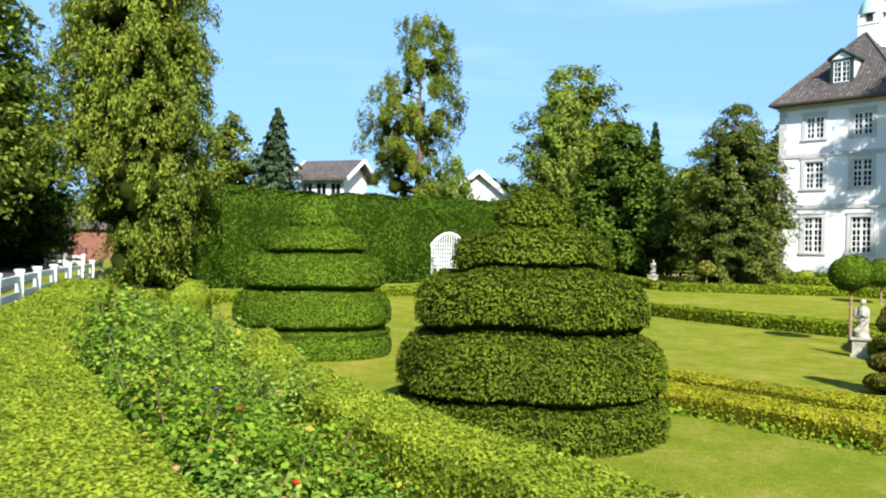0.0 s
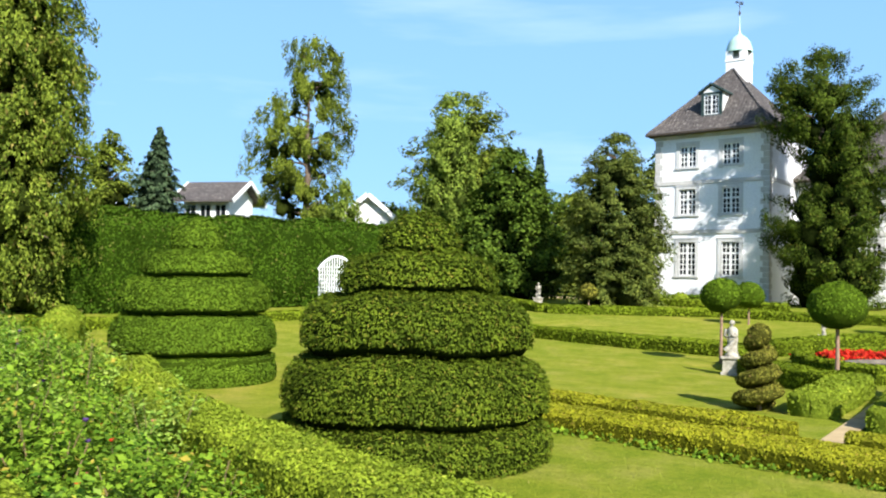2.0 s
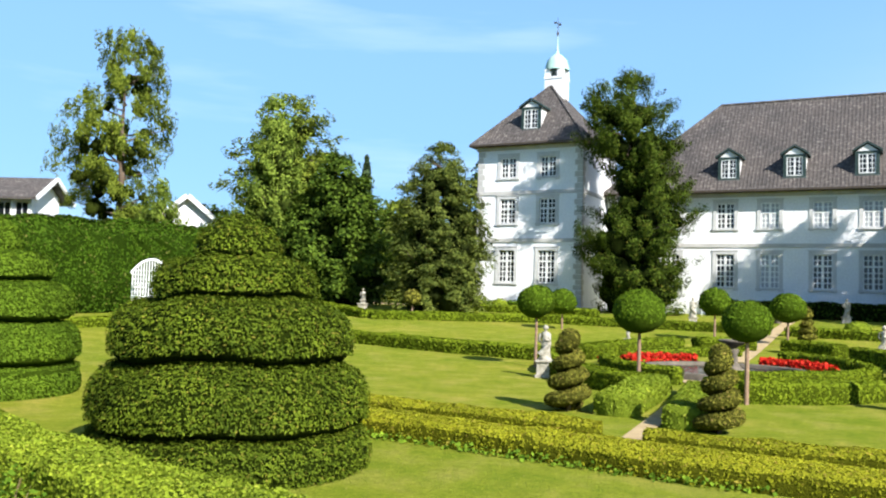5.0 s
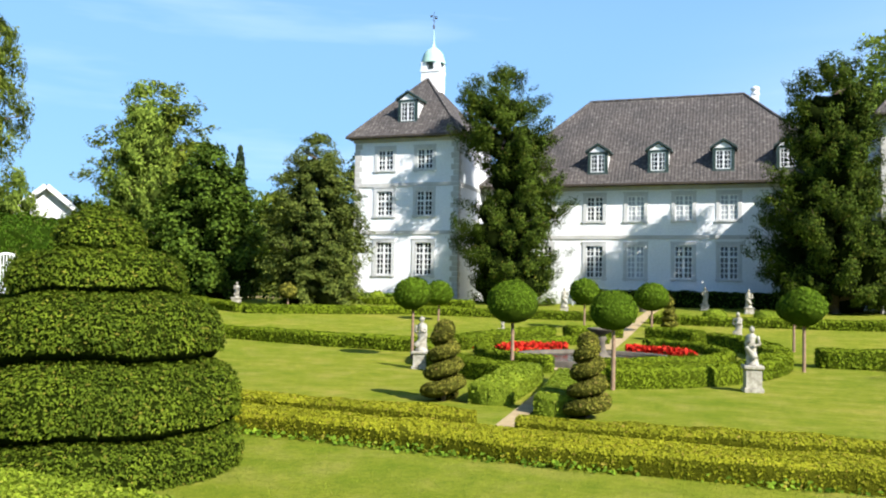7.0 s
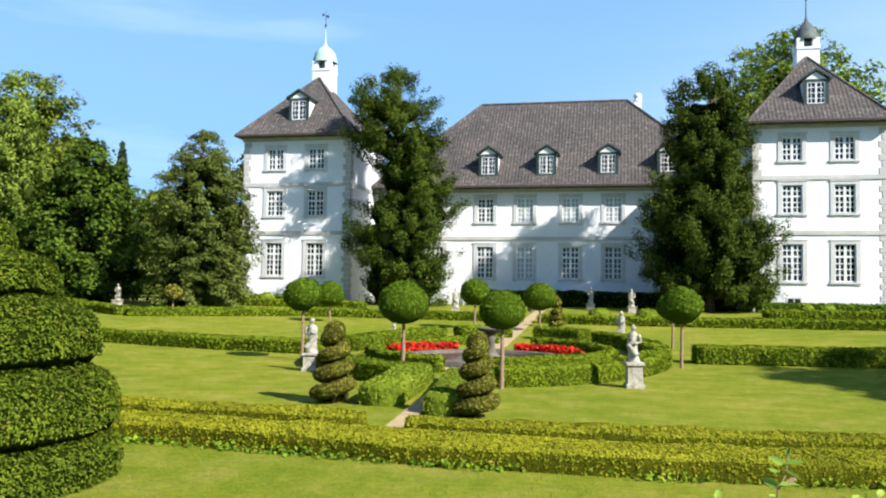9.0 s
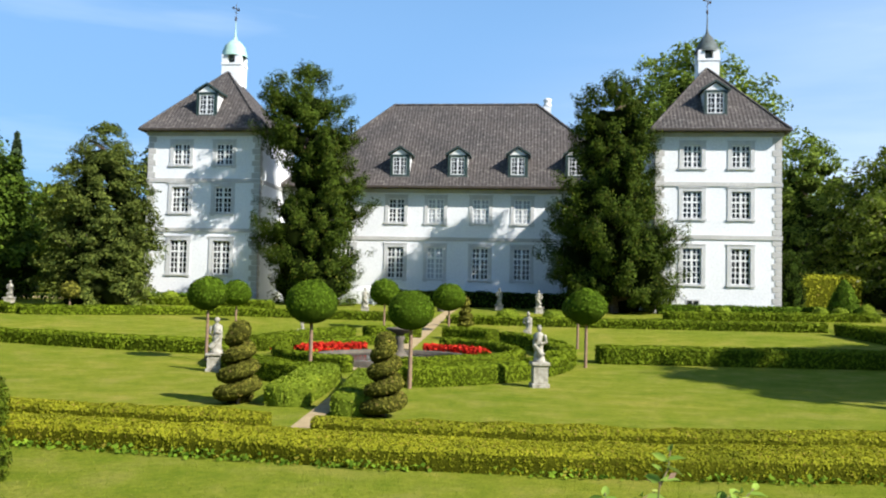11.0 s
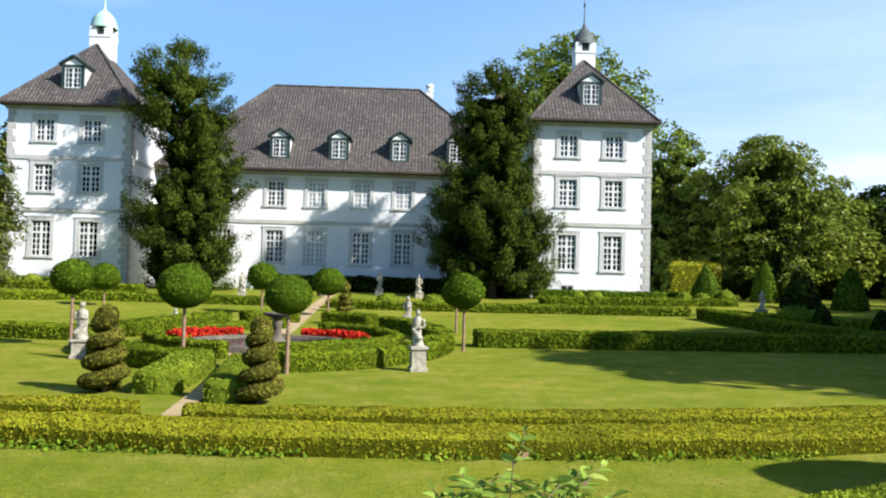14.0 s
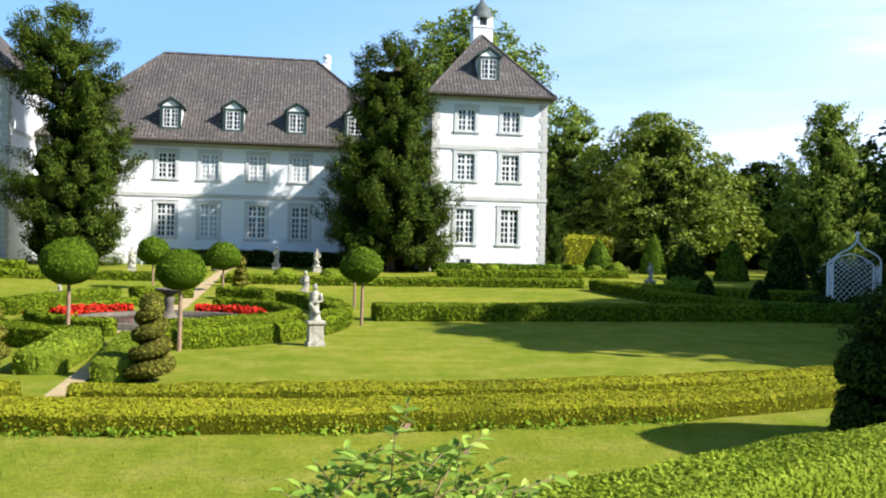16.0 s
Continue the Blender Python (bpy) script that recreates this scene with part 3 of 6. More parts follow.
def conifer(x, y, height, radius, mat, label, seed, whorls=26, per=11, size=0.34, droop=0.35, profile=None, cards=34, trunk_r=0.3, group="", foot=0.04):
    """A spruce: whorls of drooping boughs, each set with sprays of needles."""
    rng = np.random.default_rng(seed)
    z0 = ground_at(x, y)
    ob = thing("conifer", x, y, z0)
    prof = np.array(profile if profile is not None else [(0, 1), (0.15, 1), (1, 0.03)], float)
    pp, nn, al, bits = [], [], [], [limb((0, 0, -0.2), (0, 0, height * 0.98), trunk_r, 0.03)]
    for w in range(whorls):
        h = foot + (1 - foot) * (w + 0.5) / whorls
        L0 = radius * np.interp(h, prof[:, 0], prof[:, 1])
        for b in range(per):
            a = rng.uniform(0, 2 * np.pi)
            L = L0 * rng.uniform(0.70, 1.12)
            hh = h * height + rng.normal(0, height / whorls * 0.5)
            k = cards
            u = np.sqrt(rng.uniform(0.05, 1, k))
            side = rng.normal(0, 0.16 * L + 0.08, k) * (1.15 - u)
            q = np.stack([np.cos(a) * u * L - np.sin(a) * side, np.sin(a) * u * L + np.cos(a) * side, hh - droop * L * u ** 1.6 + 0.25 * L * u - rng.random(k) * 0.25], -1)
            pp.append(q)
            nn.append(np.tile([np.cos(a) * 0.5, np.sin(a) * 0.5, 0.8], (k, 1)))
            al.append(np.tile([np.cos(a), np.sin(a), -0.9], (k, 1)))
            if b % 4 == 0 and L > 0.3:
                bits.append(limb((0, 0, hh), (np.cos(a) * L * 0.8, np.sin(a) * L * 0.8, hh - droop * L * 0.6 + 0.2 * L), 0.06, 0.015, 4))
    p, n, al = np.concatenate(pp), np.concatenate(nn), np.concatenate(al)
    p[:, 2] = np.maximum(p[:, 2], 0.1)
    lv, lf = leaf_cards(p, n, size, rng, 0.45, 0.35, 0.1, along=al)
    put("crown", raw_mesh("crown", lv, lf), mat, ob)
    # Inner mass in the core colour that is darkened for shade.
    hh = np.linspace(foot, 0.94, max(12, int(height / 0.6)))
    cv, cf = lathe([(radius * 0.50 * np.interp(h, prof[:, 0], prof[:, 1]) * (0.05 if i in (0, len(hh) - 1) else 1), h * height) for i, h in enumerate(hh)], 22)
    cv = roughen(cv, radius * 0.16, 1.3, seed)
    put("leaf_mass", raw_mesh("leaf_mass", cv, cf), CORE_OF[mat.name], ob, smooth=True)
    tv, tf = joined(*bits)
    put("trunk", raw_mesh("trunk", tv, tf), M_BARK, ob, smooth=True)
    return tagged(ob, label, "conifer", group)


def polar(az, r):
    """A place in the plan: degrees to the left of straight ahead (north), metres."""
    return -r * math.sin(radians(az)), r * math.cos(radians(az))


# ---- the manor ----
T_FRONT, M_FRONT, FOOT = 55.0, 60.5, 0.6


def wall_mesh(length, z0, z1, thick, holes):
    """A wall along x from 0, its face at y=0, with real openings: (x0, x1, z0, z1)."""
    xs = sorted({0.0, length, *[h[0] for h in holes], *[h[1] for h in holes]})
    zs = sorted({z0, z1, *[h[2] for h in holes], *[h[3] for h in holes]})
    solid = lambda i, j: 0 <= i < len(xs) - 1 and 0 <= j < len(zs) - 1 and not any(
        h[0] - 1e-6 <= xs[i] and xs[i + 1] <= h[1] + 1e-6 and h[2] - 1e-6 <= zs[j] and zs[j + 1] <= h[3] + 1e-6 for h in holes)
    v, f = [], []

    def quad(*p):
        f.append(tuple(range(len(v), len(v) + 4)))
        v.extend(p)
    for i in range(len(xs) - 1):
        for j in range(len(zs) - 1):
            if not solid(i, j):
                continue
            a, b, c, d = xs[i], xs[i + 1], zs[j], zs[j + 1]
            quad((a, 0, c), (b, 0, c), (b, 0, d), (a, 0, d))
            quad((b, thick, c), (a, thick, c), (a, thick, d), (b, thick, d))
            if not solid(i - 1, j):
                quad((a, thick, c), (a, 0, c), (a, 0, d), (a, thick, d))
            if not solid(i + 1, j):
                quad((b, 0, c), (b, thick, c), (b, thick, d), (b, 0, d))
            if not solid(i, j - 1):
                quad((a, thick, c), (b, thick, c), (b, 0, c), (a, 0, c))
            if not solid(i, j + 1):
                quad((a, 0, d), (b, 0, d), (b, thick, d), (a, thick, d))
    return np.array(v, float), np.array(f)


def tile_slope(name, corners, parent, tile=0.24, row=0.40, label=""):
    """A roof slope of pantiles between a lower and an upper edge: corners low-left, low-right, up-right, up-left."""
    A, B, C, D = (np.array(c, float) for c in corners)
    e = (B - A) / np.linalg.norm(B - A)
    nrm = np.cross(B - A, D - A)
    nrm /= np.linalg.norm(nrm)
    up = np.cross(nrm, e)
    loc = lambda p: (float((p - A) @ e), float((p - A) @ up))
    (bx, _), (cx, cy), (dx, dy) = loc(B), loc(C), loc(D)
    H = (cy + dy) / 2
    rows = max(1, int(H / row))
    v, f = [], []
    wave = ((0.0, 0.0), (0.25, 0.028), (0.5, 0.042), (0.75, 0.018))
    for r in range(rows):
        v0, v1 = H * r / rows, H * (r + 1) / rows
        lo0, hi0 = dx * v0 / H, bx + (cx - bx) * v0 / H
        lo1, hi1 = dx * v1 / H, bx + (cx - bx) * v1 / H
        us = np.concatenate([(k + np.array([w[0] for w in wave])) * tile for k in range(int(min(lo0, lo1) / tile) - 1, int(max(hi0, hi1) / tile) + 2)])
        hs = np.tile([w[1] for w in wave], len(us) // 4)
        n0 = len(v)
        for w, lo, hi, lift in ((v0, lo0, hi0, 0.018), (v1, lo1, hi1, 0.0)):
            for u, h in zip(us, hs):
                q = min(max(u, lo), hi)
                v.append(A + e * q + up * w + nrm * (h + lift))
        k = len(us)
        for i in range(k - 1):
            if us[i + 1] > min(lo0, lo1) and us[i] < max(hi0, hi1):
                f.append((n0 + i, n0 + i + 1, n0 + k + i + 1, n0 + k + i))
    n0 = len(v)
    v += [q - nrm * 0.03 for q in (A, B, C, D)]
    f.append((n0, n0 + 1, n0 + 2, n0 + 3))
    return put(name, raw_mesh(name, np.array(v), np.array(f)), M_ROOF, parent, label)


def window(name, w, h, upper, lower, label, glass=None):
    """A casement window in a stone surround: rows of panes above and below a transom; face at y=0, foot of the surround at z=0."""
    ob = thing(name)
    s = 0.25
    part("surround", boxes((-w / 2, -w / 2 + s, -0.05, 0.16, 0.18, h), (w / 2 - s, w / 2, -0.05, 0.16, 0.18, h), (-w / 2 + s, w / 2 - s, -0.05, 0.16, h - 0.22, h)), M_STONE, ob, "grey stone surround")
    part("keystone", boxes((-w / 2 - 0.05, w / 2 + 0.05, -0.085, 0.14, h, h + 0.07)), M_STONE, ob)
    part("sill", boxes((-w / 2 - 0.05, w / 2 + 0.05, -0.10, 0.16, 0.05, 0.18), (-w / 2, -w / 2 + s + 0.05, -0.06, 0.1, -0.03, 0.05), (w / 2 - s - 0.05, w / 2, -0.06, 0.1, -0.03, 0.05)), M_STONE, ob, "grey stone sill")
    x1, z0, z1 = w / 2 - s, 0.18, h - 0.22
    rows = upper + lower
    zt = z0 + (z1 - z0) * lower / rows if upper else None
    fr = 0.06
    bars = [(-x1, -x1 + fr, 0.08, 0.14, z0, z1), (x1 - fr, x1, 0.08, 0.14, z0, z1), (-x1 + fr, x1 - fr, 0.08, 0.14, z0, z0 + fr), (-x1 + fr, x1 - fr, 0.08, 0.14, z1 - fr, z1), (-0.075, 0.075, 0.06, 0.14, z0 + fr, z1 - fr)]
    if upper:
        bars += [(-x1 + fr, -0.075, 0.065, 0.14, zt - 0.06, zt + 0.06), (0.075, x1 - fr, 0.065, 0.14, zt - 0.06, zt + 0.06)]
    part("frame", boxes(*bars), M_PAINT, ob, "white painted frame")
    fields = [(z0 + fr, (zt - 0.06) if upper else z1 - fr, lower)] + ([(zt + 0.06, z1 - fr, upper)] if upper else [])
    bw = (x1 - fr - 0.075) / 2
    pane_me = {}
    thin = []
    for lo, hi, n in fields:
        ph = (hi - lo) / n
        for side in (-1, 1):
            xa = side * 0.075
            thin.append((min(xa + side * bw - 0.032, xa + side * bw + 0.032), xa + side * bw + 0.032, 0.09, 0.125, lo, hi))
            for r in range(n):
                if r:
                    a, b = sorted((xa, xa + side * 2 * bw))
                    thin.append((a, b, 0.092, 0.123, lo + r * ph - 0.03, lo + r * ph + 0.03))
                for c in range(2):
                    key = (round(ph, 3))
                    if key not in pane_me:
                        bm = boxes((-bw / 2, bw / 2, 0, 0.006, 0, ph))
                        pane_me[key] = bpy.data.meshes.new("pane")
                        bm.to_mesh(pane_me[key])
                        bm.free()
                    p = put("pane", pane_me[key], glass or M_GLASS, ob)
                    p.location = (xa + side * bw * (c + 0.5), 0.108, lo + r * ph)
    part("glazing_bar", boxes(*thin), M_PAINT, ob)
    # Dark grey panel stands in for the room behind the panes.
    part("room_shade", boxes((-x1, x1, 0.30, 0.34, z0, z1)), M_BACKING, ob, "pale blind behind the glass")
    return tagged(ob, label, "window", "manor windows")


M_CURTAIN = plain_mat("curtained_glass", (0.26, 0.28, 0.30), (0.48, 0.50, 0.52), 1.5, 0.12, 0.5, 6, 0.03)
M_BACKING = plain_mat("dim_blind", (0.10, 0.10, 0.10), (0.16, 0.16, 0.15), 3.0, 0.9, 0.1, 20, 0.1)
M_GUTTER = plain_mat("brown_gutter", (0.045, 0.036, 0.028), (0.085, 0.065, 0.05), 3.0, 0.6, 0.3, 20, 0.1)
W_G = window("window", 1.68, 2.66, 2, 4, "tall ground-floor casement window with small panes in grey stone")
W_2 = window("window", 1.66, 2.12, 2, 3, "first-floor casement window with small panes in grey stone")
W_3 = window("window", 1.64, 1.82, 0, 4, "second-floor casement window with small panes in grey stone")
W_2P = window("window", 1.66, 2.12, 2, 3, "first-floor casement window with white curtains drawn behind its panes", M_CURTAIN)
W_GP = window("window", 1.68, 2.66, 2, 4, "tall ground-floor casement window with pale curtains behind its panes", M_CURTAIN)
WINDOWS = []


def place_window(src, x, y, z, rz=0):
    WINDOWS.append(src)
    m = pose(x, y, z, 0, 0, rz)
    if WINDOWS.count(src) == 1:
        src.matrix_basis = m
    else:
        copy_thing(src, m)


def hole(x, z, w, h):
    return (x - w / 2 + 0.25, x + w / 2 - 0.25, z + 0.18, z + h - 0.22)


def wall(name, x, y, rz, length, z0, z1, holes, parent, label=""):
    v, f = wall_mesh(length, z0, z1, 0.5, holes)
    ob = put(name, raw_mesh(name, v, f), M_WALL, parent, label)
    ob.matrix_basis = pose(x, y, 0, 0, 0, rz)
    return ob


def dormer(x, y, z, w, h, depth, label, group="roof dormers"):
    """A gabled dormer; face at y=0 looking to -y, its foot on the slope."""
    ob = thing("dormer", x, y, z)
    a = w / 2
    part("cheek", boxes((-a + 0.02, -a + 0.12, 0.05, depth, 0, h)), M_PAINT, ob, "white cheek")
    part("cheek", boxes((a - 0.12, a - 0.02, 0.05, depth, 0, h)), M_PAINT, ob, "white cheek")
    part("front_frame", boxes((-a, -a + 0.21, 0, 0.1, 0, h), (a - 0.21, a, 0, 0.1, 0, h), (-a + 0.21, a - 0.21, 0, 0.1, h - 0.17, h), (-a + 0.21, a - 0.21, 0, 0.1, 0, 0.1)), M_GREENPAINT, ob, "dark green front frame")
    bm = bmesh.new()
    vs = [bm.verts.new(p) for p in ((-a + 0.1, 0.02, h), (a - 0.1, 0.02, h), (0, 0.02, h + a * 0.62), (-a + 0.1, depth, h), (a - 0.1, depth, h), (0, depth, h + a * 0.62))]
    for q in ((0, 1, 2), (5, 4, 3), (0, 2, 5, 3), (1, 4, 5, 2), (0, 3, 4, 1)):
        bm.faces.new([vs[i] for i in q])
    part("gable", bm, M_PAINT, ob, "white gable")
    bm = bmesh.new()
    o, k = a + 0.18, 0.13
    for sgn in (-1, 1):
        pts = [(sgn * o, -0.14, h - 0.06), (0, -0.14, h + a * 0.72), (0, depth + 0.5, h + a * 0.72), (sgn * o, depth + 0.5, h - 0.06)]
        lo = [bm.verts.new(p) for p in pts]
        hi = [bm.verts.new((p[0], p[1], p[2] + k)) for p in pts]
        order = (lambda s: s if sgn > 0 else s[::-1])
        for q in (order(hi), order(lo)[::-1]):
            bm.faces.new(q)
        for i in range(4):
            bm.faces.new(order([lo[i], lo[(i + 1) % 4], hi[(i + 1) % 4], hi[i]]))
    part("roof", bm, M_GREENPAINT, ob, "dark green roof and bargeboards")
    z0, z1, x1 = 0.1, h - 0.17, a - 0.21
    bars = [(-x1, -x1 + 0.06, 0.03, 0.08, z0, z1), (x1 - 0.06, x1, 0.03, 0.08, z0, z1), (-0.05, 0.05, 0.03, 0.08, z0, z1), (-x1 + 0.06, -0.05, 0.03, 0.08, z0, z0 + 0.06), (0.05, x1 - 0.06, 0.03, 0.08, z0, z0 + 0.06), (-x1 + 0.06, -0.05, 0.03, 0.08, z1 - 0.06, z1), (0.05, x1 - 0.06, 0.03, 0.08, z1 - 0.06, z1)]
    part("window_frame", boxes(*bars), M_PAINT, ob)
    cw = (x1 - 0.05) / 2
    thin = []
    for sgn in (-1, 1):
        thin.append((sgn * (0.05 + cw) - 0.018, sgn * (0.05 + cw) + 0.018, 0.04, 0.07, z0, z1))
        for r in range(1, 4):
            c = z0 + (z1 - z0) * r / 4
            p, q = sorted((sgn * 0.05, sgn * x1))
            thin.append((p, q, 0.042, 0.068, c - 0.018, c + 0.018))
    part("glazing_bar", boxes(*thin), M_PAINT, ob)
    part("pane", boxes((-x1, 0, 0.055, 0.06, z0, z1)), M_GLASS, ob)
    part("pane", boxes((0.002, x1, 0.055, 0.06, z0, z1)), M_GLASS, ob)
    part("sill", boxes((-a - 0.06, a + 0.06, -0.08, 0.04, -0.07, 0.0)), M_LEAD, ob, "grey lead sill")
    return tagged(ob, label, "dormer", group)


def quoins(parent, x, y, dx, dy, z0, z1, n):
    """Alternating corner stones: arms along x (dx) and y (dy) from a corner."""
    h = (z1 - z0) / n
    me = []
    for k in (0.55, 0.38):
        a, b = sorted((0.03 * -np.sign(dx), dx * k))
        c, d = sorted((-0.03 * np.sign(dy), dy * (0.93 - k)))
        bm = boxes((a, b, c, d, 0.012, h - 0.012), bevel=0.012)
        m = bpy.data.meshes.new("quoin")
        bm.to_mesh(m)
        bm.free()
        me.append(m)
    for i in range(n):
        q = put("quoin", me[i % 2], M_STONE_PALE, parent)
        q.location = (x, y, z0 + i * h)


def tower(x0, x1, cols, dome, label, flank_side):
    w = x1 - x0
    y0, y1 = T_FRONT, T_FRONT + w
    eave = 12.55
    ob = thing("tower")
    holes = []
    for c in cols:
        for z, src, ww, hh in ((2.71, W_G, 1.68, 2.66), (6.86, W_2, 1.66, 2.12), (10.10, W_3, 1.64, 1.82)):
            place_window(src, c, y0, z)
            holes.append(hole(c - x0, z, ww, hh))
    wall("wall", x0, y0, 0, w, FOOT, eave, holes, ob, "white limewashed front wall")
    wall("wall", x1, y0 + 0.5, 90, w - 0.5, FOOT, eave, [], ob)
    wall("wall", x0, y1, -90, w - 0.5, FOOT, eave, [], ob)
    wall("wall", x1 - 0.5, y1, 180, w - 1.0, FOOT, eave, [], ob)
    for z in (5.72, 9.08):
        part("string_course", boxes((x0 - 0.07, x1 + 0.07, y0 - 0.07, y0 + 0.02, z, z + 0.26)), M_STONE_PALE, ob, "pale stone string course")
        part("string_course", boxes((x0 - 0.07, x0 + 0.02, y0 + 0.021, y1, z, z + 0.26)), M_STONE_PALE, ob)
        part("string_course", boxes((x1 - 0.02, x1 + 0.07, y0 + 0.021, y1, z, z + 0.26)), M_STONE_PALE, ob)
    part("cornice", boxes((x0 - 0.12, x1 + 0.12, y0 - 0.12, y0 + 0.02, eave - 0.3, eave - 0.02), (x0 - 0.12, x0 + 0.02, y0 + 0.021, y1, eave - 0.3, eave - 0.02), (x1 - 0.02, x1 + 0.12, y0 + 0.021, y1, eave - 0.3, eave - 0.02)), M_STONE_PALE, ob)
    for zz in ((FOOT + 0.4, 5.70, 13), (6.0, 9.06, 8), (9.36, 12.2, 7)):
        quoins(ob, x0, y0, 1, 1, *zz)
        quoins(ob, x1, y0, -1, 1, *zz)
    if dome == "lead":
        part("cellar_window", boxes((9.36, 10.08, y0 - 0.012, y0 + 0.01, 1.56, 1.84)), M_GLASS, ob, "small dark cellar window")
        part("cellar_frame", boxes((9.28, 9.36, y0 - 0.03, y0 + 0.01, 1.48, 1.92), (10.08, 10.16, y0 - 0.03, y0 + 0.01, 1.48, 1.92), (9.36, 10.08, y0 - 0.03, y0 + 0.01, 1.84, 1.92), (9.36, 10.08, y0 - 0.03, y0 + 0.01, 1.48, 1.56), (9.69, 9.75, y0 - 0.025, y0 - 0.013, 1.56, 1.84)), M_STONE, ob)
    o, of = 0.38, 0.68
    e0 = eave + 0.02
    cx, cy, az = (x0 + x1) / 2, (y0 + y1) / 2, 17.55
    c = [(x0 - o, y0 - of, e0), (x1 + o, y0 - of, e0), (x1 + o, y1 + o, e0), (x0 - o, y1 + o, e0)]
    top = [(cx - 0.05, cy - 0.05, az), (cx + 0.05, cy - 0.05, az), (cx + 0.05, cy + 0.05, az), (cx - 0.05, cy + 0.05, az)]
    for i in range(4):
        j = (i + 1) % 4
        tile_slope("roof_slope", (c[i], c[j], top[j], top[i]), ob, label="grey-brown pantiled roof slope")
        p, q = Vector(c[i]), Vector(top[i])
        v, f = limb(p, q, 0.10, 0.08, 6, 0)
        put("hip_ridge", raw_mesh("hip_ridge", v + [0, 0, 0.06], f), M_ROOF, ob)
    part("soffit", boxes((x0 - o, x1 + o, y0 - of, y1 + o, e0 - 0.07, e0 - 0.01)), M_GUTTER, ob)
    part("gutter", boxes((x0 - o - 0.08, x1 + o + 0.08, y0 - of - 0.10, y0 - of, e0 - 0.06, e0 + 0.06), (x1 + o, x1 + o + 0.1, y0 - of, y1 + o, e0 - 0.06, e0 + 0.06), (x0 - o - 0.1, x0 - o, y0 - of, y1 + o, e0 - 0.06, e0 + 0.06)), M_GUTTER, ob)
    tagged(ob, label, "tower", "corner towers")
    # lantern chimney on the roof's top
    sx, sy = cx + 0.15, cy + 0.75
    ln = thing("roof_lantern", sx, sy, -0.35)
    part("shaft", boxes((-0.70, 0.70, -0.70, 0.70, 15.6, 18.55)), M_WALL, ln, "white square shaft")
    part("collar", boxes((-0.75, 0.75, -0.75, 0.75, 18.55, 18.70)), M_WALL, ln)
    for a, b in ((-1, -1), (1, -1), (-1, 1), (1, 1)):
        part("pier", boxes((a * 0.49 - 0.22, a * 0.49 + 0.22, b * 0.49 - 0.22, b * 0.49 + 0.22, 18.70, 19.30)), M_WALL, ln)
    part("flue", boxes((-0.36, 0.36, -0.36, 0.36, 18.70, 19.2)), M_LEAD, ln, "dark flue")
    if dome == "copper":
        v, f = lathe([(0.95, 19.28), (0.92, 19.38), (0.88, 19.60), (0.74, 20.05), (0.46, 20.38), (0.18, 20.56), (0.08, 20.85), (0.045, 21.4), (0.03, 22.0)], 8)
        put("dome", raw_mesh("dome", v, f), M_COPPER, ln, "green copper dome", False).rotation_euler[2] = radians(22.5)
    else:
        v, f = lathe([(0.92, 19.24), (0.86, 19.40), (0.60, 19.95), (0.36, 20.32), (0.14, 20.58), (0.06, 20.9), (0.03, 22.0)], 8)
        put("dome", raw_mesh("dome", v, f), M_LEAD, ln, "dark lead cap").rotation_euler[2] = radians(22.5)
    sv, sf = lathe([(0.02, 21.9), (0.09, 22.15), (0.02, 22.35), (0.018, 23.3)], 8)
    put("finial", raw_mesh("finial", sv, sf), M_IRON, ln)
    part("weather_vane", boxes((-0.30, 0.26, -0.012, 0.012, 22.9, 22.94), (-0.30, -0.12, -0.012, 0.012, 22.94, 23.06), (0.05, 0.26, -0.012, 0.012, 22.72, 22.86), (-0.012, 0.012, -0.25, 0.25, 22.6, 22.63)), M_IRON, ln)
    tagged(ln, "white roof lantern with a %s cap and weather vane" % ("green copper" if dome == "copper" else "dark lead"), "roof lantern", "roof lanterns")
    slope = (az - e0) / (w / 2 + of)
    dy = 1.05
    dormer(cx - 0.10, y0 - of + dy, e0 + slope * dy + 0.0, 1.46, 1.62, 2.2, "gabled tower dormer with white casement and dark frame")


M_STONE_PALE = plain_mat("pale_stone", (0.47, 0.455, 0.43), (0.60, 0.585, 0.555), 1.5, 0.85, 0.2, 12.0, 0.25)
tower(-26.49, -18.65, (-24.14, -21.15), "copper", "white three-storey corner tower with slate-grey hipped roof", 1)
tower(7.36, 15.08, (9.64, 12.63), "lead", "white three-storey corner tower with dark lead lantern", -1)


